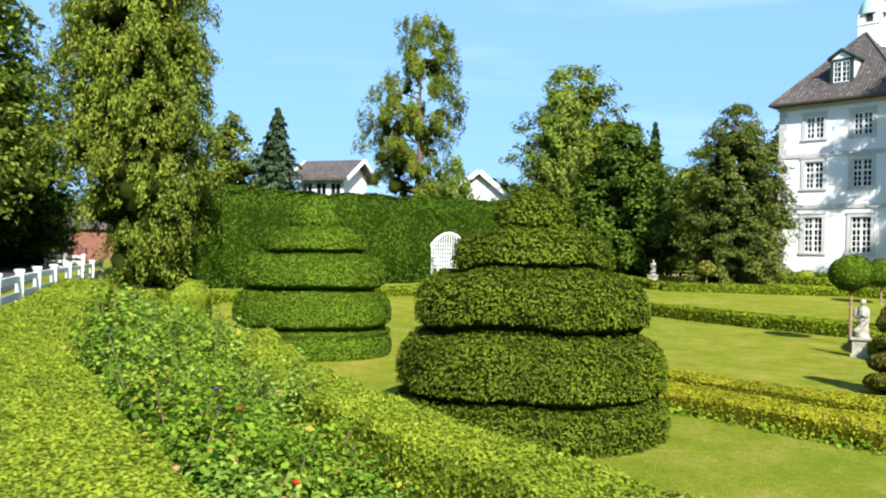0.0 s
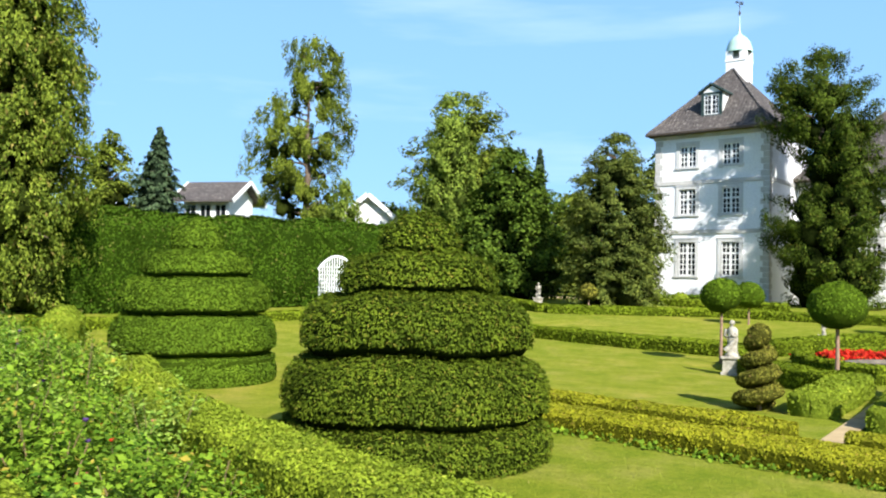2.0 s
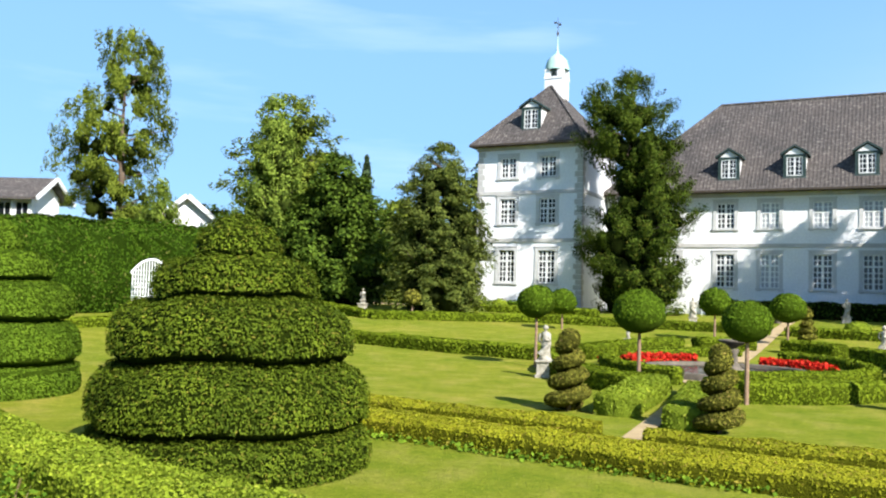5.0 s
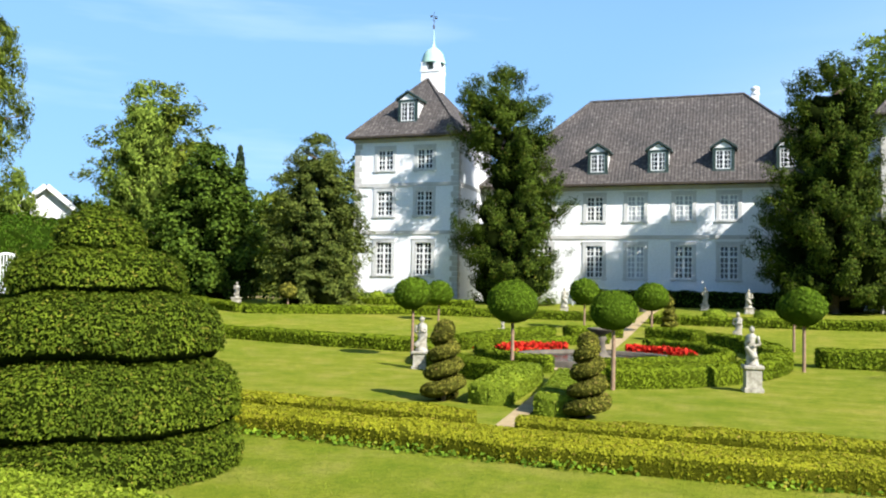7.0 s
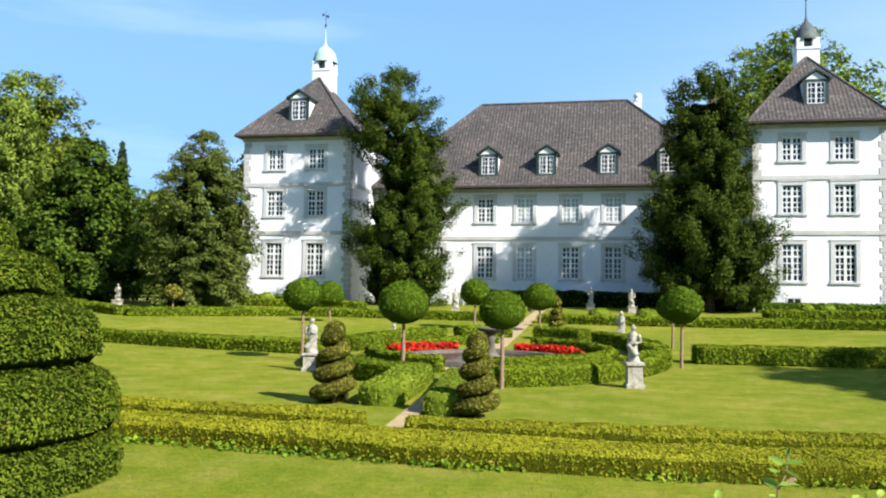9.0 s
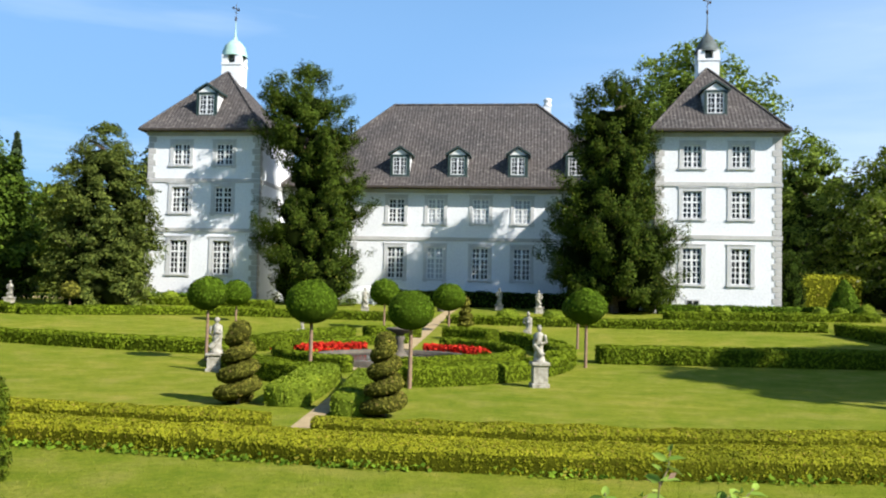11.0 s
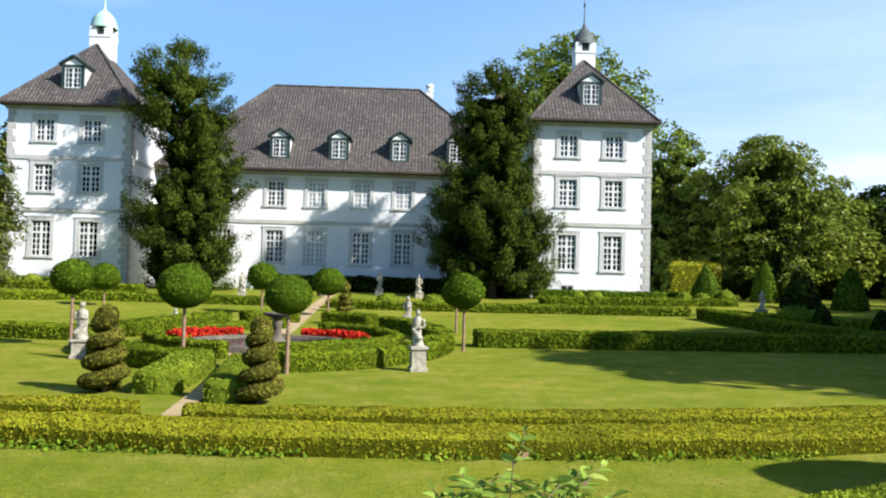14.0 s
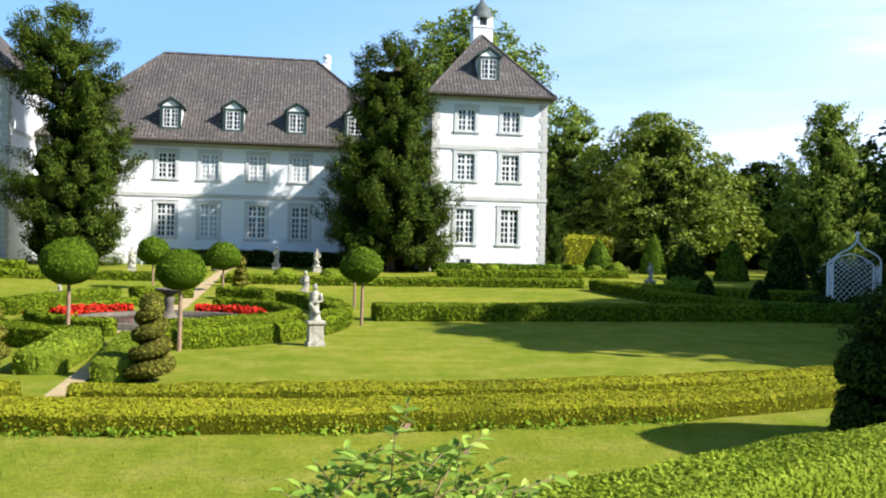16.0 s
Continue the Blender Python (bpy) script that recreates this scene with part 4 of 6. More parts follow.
def main_house():
    x0, x1, eave = -18.6, 7.3, 9.45
    ob = thing("manor_house")
    holes = []
    for c in (-13.9, -10.22, -7.35, -4.11, -1.15, 2.6):
        for z, src, ww, hh in ((2.77, W_GP if c == -7.35 else W_G, 1.68, 2.66), (6.80, W_2P if c in (-7.35, -4.11, -1.15) else W_2, 1.66, 2.12)):
            place_window(src, c, M_FRONT, z)
            holes.append(hole(c - x0, z, ww, hh))
    wall("wall", x0, M_FRONT, 0, x1 - x0, FOOT, eave, holes, ob, "white limewashed front wall")
    wall("wall", x1, M_FRONT + 0.5, 90, 11, FOOT, eave, [], ob)
    wall("wall", x0, M_FRONT + 11.5, -90, 11, FOOT, eave, [], ob)
    wall("wall", x1 - 0.5, M_FRONT + 11.5, 180, x1 - x0 - 1, FOOT, eave, [], ob)
    part("string_course", boxes((x0, x1, M_FRONT - 0.07, M_FRONT + 0.02, 5.68, 5.94)), M_STONE_PALE, ob, "pale stone string course")
    part("cornice", boxes((x0, x1, M_FRONT - 0.14, M_FRONT + 0.02, eave - 0.32, eave - 0.02)), M_STONE_PALE, ob)
    o, e0, rz, ry = 0.75, eave + 0.02, 16.75, 66.2
    yb = 2 * ry - (M_FRONT - o)
    c = [(x0 - 0.1, M_FRONT - o, e0), (x1 + 0.1, M_FRONT - o, e0), (x1 + 0.1, yb, e0), (x0 - 0.1, yb, e0)]
    rl, rr = (-11.5, ry, rz), (-0.25, ry, rz)
    tile_slope("roof_slope", (c[0], c[1], rr, rl), ob, label="grey-brown pantiled roof slope")
    tile_slope("roof_slope", (c[1], c[2], (rr[0], rr[1] + 0.02, rz), (rr[0], rr[1] - 0.02, rz)), ob)
    tile_slope("roof_slope", (c[2], c[3], rl, rr), ob)
    tile_slope("roof_slope", (c[3], c[0], (rl[0], rl[1] - 0.02, rz), (rl[0], rl[1] + 0.02, rz)), ob)
    for p, q in ((rl, rr), (c[0], rl), (c[1], rr)):
        v, f = limb(p, q, 0.11, 0.11, 6, 0)
        put("ridge", raw_mesh("ridge", v + [0, 0, 0.05], f), M_ROOF, ob)
    part("gutter", boxes((x0, x1, M_FRONT - o - 0.12, M_FRONT - o, e0 - 0.06, e0 + 0.07)), M_GUTTER, ob, "brown gutter")
    part("soffit", boxes((x0, x1, M_FRONT - o, M_FRONT + 0.4, e0 - 0.08, e0 - 0.02)), M_GUTTER, ob)
    tagged(ob, "long white manor wing with a grey-brown hipped pantile roof", "manor house")
    slope = (rz - e0) / (ry - M_FRONT + o)
    dy = 0.75
    for x in (-10.05, -5.85, -1.52, 2.55):
        dormer(x, M_FRONT - o + dy, e0 + slope * dy + 0.05, 1.42, 1.55, 2.0, "small gabled dormer in the main roof, bluish panes")
    ch = thing("chimney", 0.55, 66.6, 15.2)
    part("stack", boxes((-0.27, 0.27, -0.27, 0.27, 0, 1.55)), M_WALL, ch, "white chimney stack")
    sv, sf = lathe([(0.34, 1.55), (0.34, 1.63), (0.25, 1.75), (0.25, 1.85), (0.34, 1.95), (0.28, 2.12), (0.02, 2.22)], 12)
    put("cowl", raw_mesh("cowl", sv, sf), M_PAINT, ch, "white round cowl")
    tagged(ch, "white chimney stack with a round cowl", "chimney")


main_house()


# ---- topiary cones ----
tiered_cone(*polar(41.3, 11.2), 1.71, 3.05, M_YEW, "large clipped yew cone in five shaggy tiers", 3, 0.042, 0.06,
            ((1.0, 0.0, 0.17), (0.97, 0.17, 0.43), (0.85, 0.43, 0.67), (0.58, 0.67, 0.83), (0.30, 0.83, 1.0)))
tiered_cone(*polar(55.7, 18.9), 1.70, 3.40, M_YEWDARK, "clipped yew cone in five smooth tiers", 8, 0.045, 0.02,
            ((1.0, 0.0, 0.18), (0.99, 0.18, 0.42), (0.90, 0.42, 0.645), (0.66, 0.645, 0.81), (0.33, 0.81, 1.0)))
# Leaf colour near black, in place of the shade on its visible side.
tiered_cone(7.4, 8.6, 1.55, 2.35, M_DARKSHADE, "clipped yew cone in deep shade", 21, 0.06, 0.05)

# ---- low hedges of the parterre ----
L_BOX = "low clipped box hedge edging the lawn"
hedge([(-9.6, 11.7), (-7.1, 11.4), (-4.3, 11.15), (-2.3, 10.95), (0.4, 10.95), (3.1, 11.2), (5.0, 11.5), (7.0, 12.15), (9.5, 13.1)], 0.85, 0.30, M_BOX, "low box hedge with fresh yellow-green tips", 0.035, cover=1.9)
hedge([(-9.9, 13.4), (-6.4, 13.0), (-4.1, 12.9)], 0.55, 0.26, M_BOX, L_BOX, 0.035, cover=1.9)
hedge([(-3.25, 12.6), (0.45, 12.6), (3.7, 12.95), (5.9, 13.35), (9.8, 14.4)], 0.55, 0.26, M_BOX, L_BOX, 0.035, cover=1.9)
hedge([(-4.55, 15.4), (-4.85, 19.4)], 0.8, 0.42, M_BOXY, "bright box hedge beside the garden path", 0.035)
hedge([(-3.15, 14.6), (-3.75, 19.2)], 0.7, 0.36, M_BOXY, "bright box hedge beside the garden path", 0.035)
# middle line
hedge([(-19.5, 27.3), (-14.0, 26.45), (-9.7, 26.15)], 0.8, 0.42, M_BOXFAR, L_BOX, 0.055)
hedge([(1.9, 27.2), (8.0, 27.6), (15.2, 27.6)], 0.9, 0.52, M_BOXFAR, L_BOX, 0.055)
# far line
hedge([(-24.0, 37.5), (-16.7, 42.0), (-8.1, 42.6), (-5.9, 42.5)], 0.9, 0.38, M_BOXFAR, L_BOX, 0.07)
hedge([(-4.4, 42.3), (0, 42.0), (7, 42.0), (13.4, 41.6)], 0.9, 0.38, M_BOXFAR, L_BOX, 0.07)
hedge([(13.6, 40.0), (14.6, 33.0), (16.2, 27.9)], 0.8, 0.5, M_BOXFAR, L_BOX, 0.06)
# ring round the pond
RC = (-4.2, 26.8)


def arc(rx, ry, a0, a1, n=14):
    return [(RC[0] + rx * math.cos(radians(a)), RC[1] + ry * math.sin(radians(a))) for a in np.linspace(a0, a1, n)]


for a0, a1 in ((-84, -41), (-33, -4), (4, 52), (60, 84), (96, 120), (128, 176), (184, 219), (226, 262)):
    hedge(arc(5.0, 7.7, a0, a1), 0.75, 0.45, M_BOXFAR, "curved box hedge of the round bed", 0.05)
for a0, a1 in ((-80, -10), (10, 80), (100, 170), (190, 260)):
    hedge(arc(3.7, 5.0, a0, a1), 0.4, 0.28 if 0 < a0 < 180 else 0.42, M_BOXFAR, "inner curved box hedge of the round bed", 0.05)

# ---- standard trees, spirals ----
L_BALL = "ball-headed clipped tree on a bare slim trunk"
for i, (x, y, h, c) in enumerate(((-9.47, 23.85, 2.41, 0.56), (-14.07, 38.8, 1.92, 0.70), (-5.48, 20.44, 2.35, 0.62), (-2.80, 18.89, 2.16, 0.52), (1.41, 25.43, 2.30, 0.60), (1.47, 31.76, 2.0, 0.58), (-6.81, 37.7, 2.23, 0.66), (-3.86, 37.3, 2.12, 0.70))):
    ball_tree(x, y, h, c, L_BALL, 40 + i)
ball_tree(-22.39, 38.84, 1.50, 0.46, "small ball-headed olive tree at the end of a hedge", 60, mat=M_SPIRAL)
spiral(-5.50, 15.55, 1.55, 0.50, "conifer clipped into a spiral, dry olive green", 1)
spiral(-2.61, 14.70, 1.45, 0.45, "conifer clipped into a spiral, dry olive green", 2)
spiral(-3.33, 39.8, 1.44, 0.42, "spiral-clipped conifer before the manor", 3)


# ---- the large trees ----
ROUND = [(0, 0.3), (0.15, 0.75), (0.35, 1.0), (0.6, 0.95), (0.8, 0.7), (0.93, 0.4), (1, 0.1)]
EGG = [(0, 0.5), (0.12, 0.95), (0.3, 1.0), (0.55, 0.85), (0.75, 0.58), (0.9, 0.3), (1, 0.05)]


def scaled(prof, r):
    return [(h, k * r) for h, k in prof]


SPIRE = [(0, 0.8, 2.0), (0.06, 1.0, 2.6), (0.12, 1.6, 3.0), (0.2, 3.2, 3.4), (0.36, 3.4, 3.3), (0.52, 2.9), (0.7, 2.1), (0.85, 1.2), (1, 0.1)]
tree(*polar(67.3, 37), 22.0, SPIRE, M_SPRUCE, "tall spruce with drooping olive-green boughs", 5, 420, 6, 0.48, 90000, 0.175, 0.35, name="conifer", habit="weeping", bare=0.015, ragged=0.12, rise=-0.15)
tree(*polar(78.0, 46), 17, scaled(ROUND, 5.2), M_LIGHT, "leafy lime tree in sun beside the road", 6, 150, 7, 0.85, 22000, 0.31, 0.4, bare=0.22)
# Near-black leaf colour carries the shade behind the lime.
tree(*polar(74.2, 58), 13, scaled(ROUND, 4.0), M_DARKSHADE, "dark roadside tree in shade", 7, 60, 6, 1.0, 8000, 0.35, 0.4, bare=0.03)
tree(*polar(61.4, 75), 13.2, scaled(EGG, 3.8), M_BROAD, "rounded broadleaf tree behind the tall hedge", 9, 100, 6, 0.7, 15000, 0.28)
conifer(*polar(58.4, 70), 12.6, 4.4, M_BLUE, "blue-green spruce behind the tall hedge", 10, whorls=30, per=14, size=0.30, cards=40)
BIRCH = [(0, 2.6, 3.0), (0.12, 3.6, 4.2), (0.26, 3.6, 3.4), (0.36, 3.0, 1.6), (0.45, 4.4, 2.4), (0.53, 4.7, 2.7), (0.60, 4.4, 2.8), (0.70, 3.2, 2.7), (0.80, 2.1, 2.9), (0.90, 2.0, 2.9), (0.96, 1.5, 1.8), (1, 0.4, 0.8)]
tree(*polar(48.9, 60), 17.8, BIRCH, M_BROAD, "tall weeping birch with hanging branches", 11, 95, 9, 0.58, 42000, 0.21, 0.3, habit="weeping", bare=0.08, ragged=0.20, rise=0.35, core=0.5)
tree(*polar(46.5, 56), 7.5, scaled(EGG, 2.2), M_LIGHT, "small weeping tree with pale leaves", 12, 50, 6, 0.5, 10000, 0.21, 0.15, habit="weeping", rise=0.4)
tree(*polar(38.4, 67), 16.0, [(0, 2.5), (0.2, 4.6), (0.42, 5.2), (0.6, 4.6), (0.76, 3.6), (0.88, 3.0), (0.96, 2.0), (1, 0.5)], M_BROAD, "broad park tree with dusky crown", 13, 140, 7, 0.75, 26000, 0.27, ragged=0.18)
tree(*polar(39.4, 60), 14.6, scaled(EGG, 2.9), M_LIGHT, "slender park tree with sunlit yellow-green crown", 130, 100, 7, 0.65, 19000, 0.27, habit="upswept", rise=0.7)
tree(*polar(35.2, 58), 10.2, [(0, 3.0), (0.15, 4.1), (0.4, 4.0), (0.65, 3.2), (0.85, 2.0), (1, 0.5)], M_CHESTNUT, "dark chestnut tree at the lawn's edge", 14, 150, 7, 0.75, 26000, 0.28, bare=0.03)
conifer(*polar(33.3, 72), 12.4, 2.3, M_BLUE, "slender conifer between the park trees", 15, whorls=28, per=9, size=0.34, cards=26)
tree(*polar(28.3, 50), 10.1, [(0, 2.2), (0.1, 2.9), (0.35, 3.15), (0.6, 2.75), (0.78, 2.0), (0.9, 1.3), (1, 0.4)], M_DUSKY, "dense rounded tree beside the white tower", 16, 240, 8, 0.40, 52000, 0.15, bare=0.02, rise=0.6, ragged=0.10)
tree(*polar(25.2, 70), 12.5, scaled(EGG, 3.0), M_DARKSHADE, "dark tree behind the tower", 17, 80, 7, 0.8, 12000, 0.32)
CYPRESS_W = [(0, 1.2, 2.6), (0.06, 1.5, 3.3), (0.14, 2.4, 3.4), (0.26, 2.9, 3.3), (0.31, 2.7, 2.8), (0.37, 2.9, 3.9), (0.42, 1.6, 3.5), (0.47, 1.0, 3.4), (0.57, 1.1, 3.7), (0.66, 2.5, 2.5), (0.72, 2.9, 3.2), (0.80, 3.3, 2.3), (0.88, 3.3, 1.9), (0.94, 2.1, 1.2), (1, 0.6, 0.5)]
tree(-15.0, 54.0, 15.9, [(r[0], r[1] * 1.08, r[2] * 1.08) for r in CYPRESS_W], M_CON, "tall dark cypress with billowing boughs before the manor", 18, 170, 9, 0.60, 100000, 0.16, 0.35, name="conifer", habit="upswept", bare=0.03, rise=0.35, ragged=0.16, core=0.85)
CYPRESS_E = [(0, 1.6, 2.0), (0.06, 3.2, 3.2), (0.14, 3.7, 3.6), (0.26, 4.1, 4.3), (0.33, 4.0, 4.3), (0.40, 4.3, 3.3), (0.50, 3.6, 2.3), (0.58, 3.2, 2.8), (0.66, 2.9, 3.0), (0.76, 2.6, 2.0), (0.86, 2.5, 2.2), (0.93, 2.2, 2.1), (1, 0.7, 1.0)]
tree(4.75, 53.9, 14.8, [(r[0], r[1] * 1.02, r[2] * 1.02) for r in CYPRESS_E], M_CON, "tall dark cypress in shade beside the tower", 19, 175, 9, 0.62, 100000, 0.165, 0.35, name="conifer", habit="upswept", bare=0.08, rise=0.35, ragged=0.15, core=0.9)
tree(*polar(-9.9, 85), 25.8, scaled(ROUND, 11.0), M_LIGHT, "huge sunlit plane tree behind the manor", 20, 330, 7, 1.15, 54000, 0.39, 0.6, ragged=0.16, core=0.6)
tree(*polar(-17.0, 74), 14.0, scaled(ROUND, 4.2), M_LIGHT, "leafy tree beyond the tower", 22, 120, 7, 0.75, 18000, 0.30)
tree(*polar(-22.6, 70), 12.8, [(0, 3.0), (0.2, 5.4), (0.4, 6.0), (0.62, 5.5), (0.8, 4.2), (0.93, 2.5), (1, 0.6)], M_FLOWERY, "spreading tree with pale flower panicles", 23, 220, 7, 0.80, 42000, 0.28, bare=0.13)
tree(*polar(-29.0, 105), 12.5, scaled(ROUND, 6.5), M_DARKSHADE, "dark distant park tree", 24, 110, 7, 1.1, 14000, 0.5)
tree(*polar(-32.8, 62), 11.8, [(0, 2.4), (0.12, 3.8), (0.35, 3.6), (0.6, 2.8), (0.8, 2.0), (0.93, 1.3), (1, 0.3)], M_LIGHT, "fresh green lime tree in sun", 25, 130, 7, 0.62, 25000, 0.25, habit="upswept", rise=0.7)
# Leaf colour darkened because this tree stands against the light.
tree(*polar(-41.5, 45), 12.0, scaled(ROUND, 5.0), M_DARKSHADE, "dark tree shading the arbour", 26, 110, 7, 1.0, 15000, 0.4, bare=0.12)
# Out of view, placed so that their shadows reach lawn, arbour and pyramids.
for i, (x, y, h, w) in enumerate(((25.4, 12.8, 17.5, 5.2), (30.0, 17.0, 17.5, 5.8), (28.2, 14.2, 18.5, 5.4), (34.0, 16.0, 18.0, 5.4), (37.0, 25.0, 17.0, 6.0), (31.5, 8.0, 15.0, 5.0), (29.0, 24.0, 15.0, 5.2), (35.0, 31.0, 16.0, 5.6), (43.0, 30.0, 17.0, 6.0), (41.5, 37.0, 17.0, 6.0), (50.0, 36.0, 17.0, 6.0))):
    tree(x, y, h, scaled(ROUND, w), M_DARKSHADE, "large shady tree beside the parterre", 27 + i * 100, 90, 6, 1.2, 5000, 0.8, bare=0.2, core=1.2, group="shade trees")
for i, (a, r, h, w) in enumerate(((66, 110, 13, 7), (54, 105, 9, 6), (43.5, 100, 10, 6), (31, 95, 11, 6), (-21, 100, 12, 6), (-26, 85, 10, 5), (-34, 95, 13, 7), (-40, 80, 14, 7), (79, 80, 15, 6))):
    tree(*polar(a, r), h, scaled(ROUND, w), M_BROAD if i % 2 else M_DARKSHADE, "distant park tree in the belt of woodland", 70 + i, 80, 6, 1.1, 6500, 0.6, 0.4, bare=0.02, group="woodland belt")
# tall clipped hedge
hedge([(-36.2, 15.0), (-35.2, 26.0), (-34.0, 39.5)], 2.2, 4.5, M_TALLHEDGE, "tall smooth clipped hedge screening the park", 0.11, 0.6, 0.45, round_=0.8, sides=0.7, category="tall hedge")
# Trees added out of view to cast shade over the far left.
for i, (x, y, h, w) in enumerate(((-40.0, -1.5, 15.0, 5.5), (-50.0, -2.0, 16.0, 6.0), (-33.0, -7.0, 14.0, 4.5))):
    tree(x, y, h, scaled(ROUND, w), M_DARKSHADE, "large roadside tree shading the side road", 600 + i, 80, 6, 1.2, 5500, 0.75, bare=0.25, core=1.0, group="roadside trees")
# Shrub mass added for the dark shade below the trees, put into its colour.
tree(*polar(74.6, 52), 5.5, scaled(ROUND, 4.0), M_DARKSHADE, "dark shrubs under the roadside trees", 610, 50, 6, 0.8, 7000, 0.3, 0.2, name="shrub", bare=0.0)


# Second mass of this kind, added before the brick house.
tree(*polar(73.6, 62), 5.0, scaled(ROUND, 3.6), M_DARKSHADE, "dark shrubs under the roadside trees", 611, 50, 6, 0.8, 7000, 0.3, 0.2, name="shrub", bare=0.0)
# ---- the terrace edge ----
hedge([(-13.8, 8.1), (-11.0, 6.75), (-9.8, 6.2), (-8.2, 5.65), (-5.7, 5.02), (-4.1, 4.70), (-2.9, 4.52), (-1.2, 4.35), (0.2, 4.55), (1.5, 5.05), (2.85, 5.75), (4.1, 6.45), (5.4, 6.85), (6.4, 6.95)], 0.74, 0.95, M_BOXY, "bright clipped box hedge along the terrace", 0.032, 0.3, 0.06, top=0.75, cover=1.3, spray=0.03)
hedge([(-28.0, 10.3), (-21.2, 7.5), (-15.0, 4.95), (-10.35, 3.0), (-8.5, 2.45), (-6.3, 1.85), (-4.4, 1.42), (-3.3, 1.1), (-2.0, 0.75)], 1.5, 0.7, M_BOXY, "broad bright box hedge beside the road", 0.033, 0.3, 0.07, top=1.1, cover=1.15)
hedge([(-22.6, 11.4), (-20.4, 10.1)], 0.9, 1.25, M_BOXY, "tall rounded box bush at the hedge's end", 0.05, 0.3, 0.1, round_=0.25)


# ---- weeds at the foot of the front hedge ----
def hedge_weeds():
    rng = np.random.default_rng(77)
    x = np.concatenate([rng.normal(c, w, int(170 * w)) for c, w in ((-6.6, 0.8), (-5.2, 0.5), (-3.9, 0.7), (-2.2, 0.5), (0.3, 0.4), (2.6, 0.6), (4.6, 0.4))])
    y = np.interp(x, (-9.6, -7.1, -4.3, -2.3, 0.4, 3.1, 5.0, 7.0), (11.7, 11.4, 11.15, 10.95, 10.95, 11.2, 11.5, 12.15)) - 0.44 - np.abs(rng.normal(0, 0.07, len(x)))
    p = np.column_stack([x, y, gz(x, y) + 0.02 + 0.10 * rng.random(len(x)) ** 2])
    v, f = leaf_cards(p, np.tile([0, -0.5, 0.9], (len(p), 1)), 0.06, rng, 0.8, 0.5, 0.1)
    tagged(put("weeds", raw_mesh("weeds", v, f), M_ROSE), "bright leafy weeds along the hedge foot", "weeds", kind="stuff")


hedge_weeds()


# ---- short grass of the near lawn ----
def near_grass():
    rng = np.random.default_rng(51)
    n = 90000
    x, y = rng.uniform(-10, 9, n), rng.uniform(4.6, 12.6, n)
    ok = rng.random(n) < np.clip((13 - np.hypot(x, y)) / 8, 0.1, 1)
    x, y = x[ok], y[ok]
    p = np.column_stack([x, y, gz(x, y) + 0.012])
    v, f = leaf_cards(p, np.tile([0, -0.6, 0.8], (len(p), 1)), 0.035, rng, 0.18, 0.5, 0.0, along=np.tile([0, 0, 1.0], (len(p), 1)))
    tagged(put("grass", raw_mesh("grass", v, f), M_BLADE), "short mown grass blades of the near lawn", "grass", kind="stuff")


M_BLADE = leaf_mat("grass_blades", (0.14, 0.195, 0.017), (0.218, 0.262, 0.031), (0.32, 0.30, 0.08), 0.3, 1.2)
near_grass()


# ---- paths, road, drive ----
def strip(name, pts, width, mat, lift, label, category, step=0.8, cross=3):
    """A flat surface along points of the plan that follows the ground."""
    P = resample(pts, step)
    T = np.gradient(P, axis=0)
    T /= np.linalg.norm(T, axis=1)[:, None]
    N = np.stack([-T[:, 1], T[:, 0]], -1)
    W = np.interp(np.linspace(0, 1, len(P)), np.linspace(0, 1, len(np.atleast_1d(width))), np.atleast_1d(width))
    rows = []
    for k in np.linspace(-0.5, 0.5, cross + 1):
        Q = P + N * (W * k)[:, None]
        rows.append(np.column_stack([Q, gz(Q[:, 0], Q[:, 1]) + lift]))
    v = np.stack(rows, 1).reshape(-1, 3)
    n = cross + 1
    i, j = np.meshgrid(np.arange(len(P) - 1), np.arange(cross), indexing="ij")
    a = (i * n + j).ravel()
    f = np.stack([a, a + 1, a + n + 1, a + n], -1)[:, ::-1]
    return tagged(put(name, raw_mesh(name, v, f), mat), label, category, kind="structure")


PC = (-4.35, 25.7)
strip("garden_path", [(-3.62, 13.1), (-3.9, 16.5), (-4.25, 20.5), (-4.4, 23.5)], 0.33, M_PATH, 0.025, "narrow sandy gravel path", "path", 0.5)
strip("garden_path", [(-4.6, 29.6), (-4.8, 36.0), (-5.1, 45.0), (-5.3, 56.0)], 0.55, M_PATH, 0.03, "narrow sandy gravel path to the manor", "path")
strip("garden_path", [(PC[0] + 2.95 * math.cos(q), PC[1] + 2.95 * math.sin(q)) for q in np.linspace(0, 2 * math.pi, 40)], 0.7, M_PATH, 0.02, "ring of gravel round the pond", "path", 0.4)
strip("drive", [(-24, 55), (-32, 54.5), (-42, 59), (-55, 72), (-70, 95)], (3, 4, 7, 7, 6), M_PATH, 0.03, "pale gravel drive under the trees", "drive", 1.5)
strip("road", [(10, -6), (-4, -3.2), (-12, -1.0), (-18, 0.6), (-28, 4.2), (-42, 10.0), (-70, 20)], 6.0, M_ROAD, 0.03, "grey asphalt road beyond the white fence", "road", 1.0)


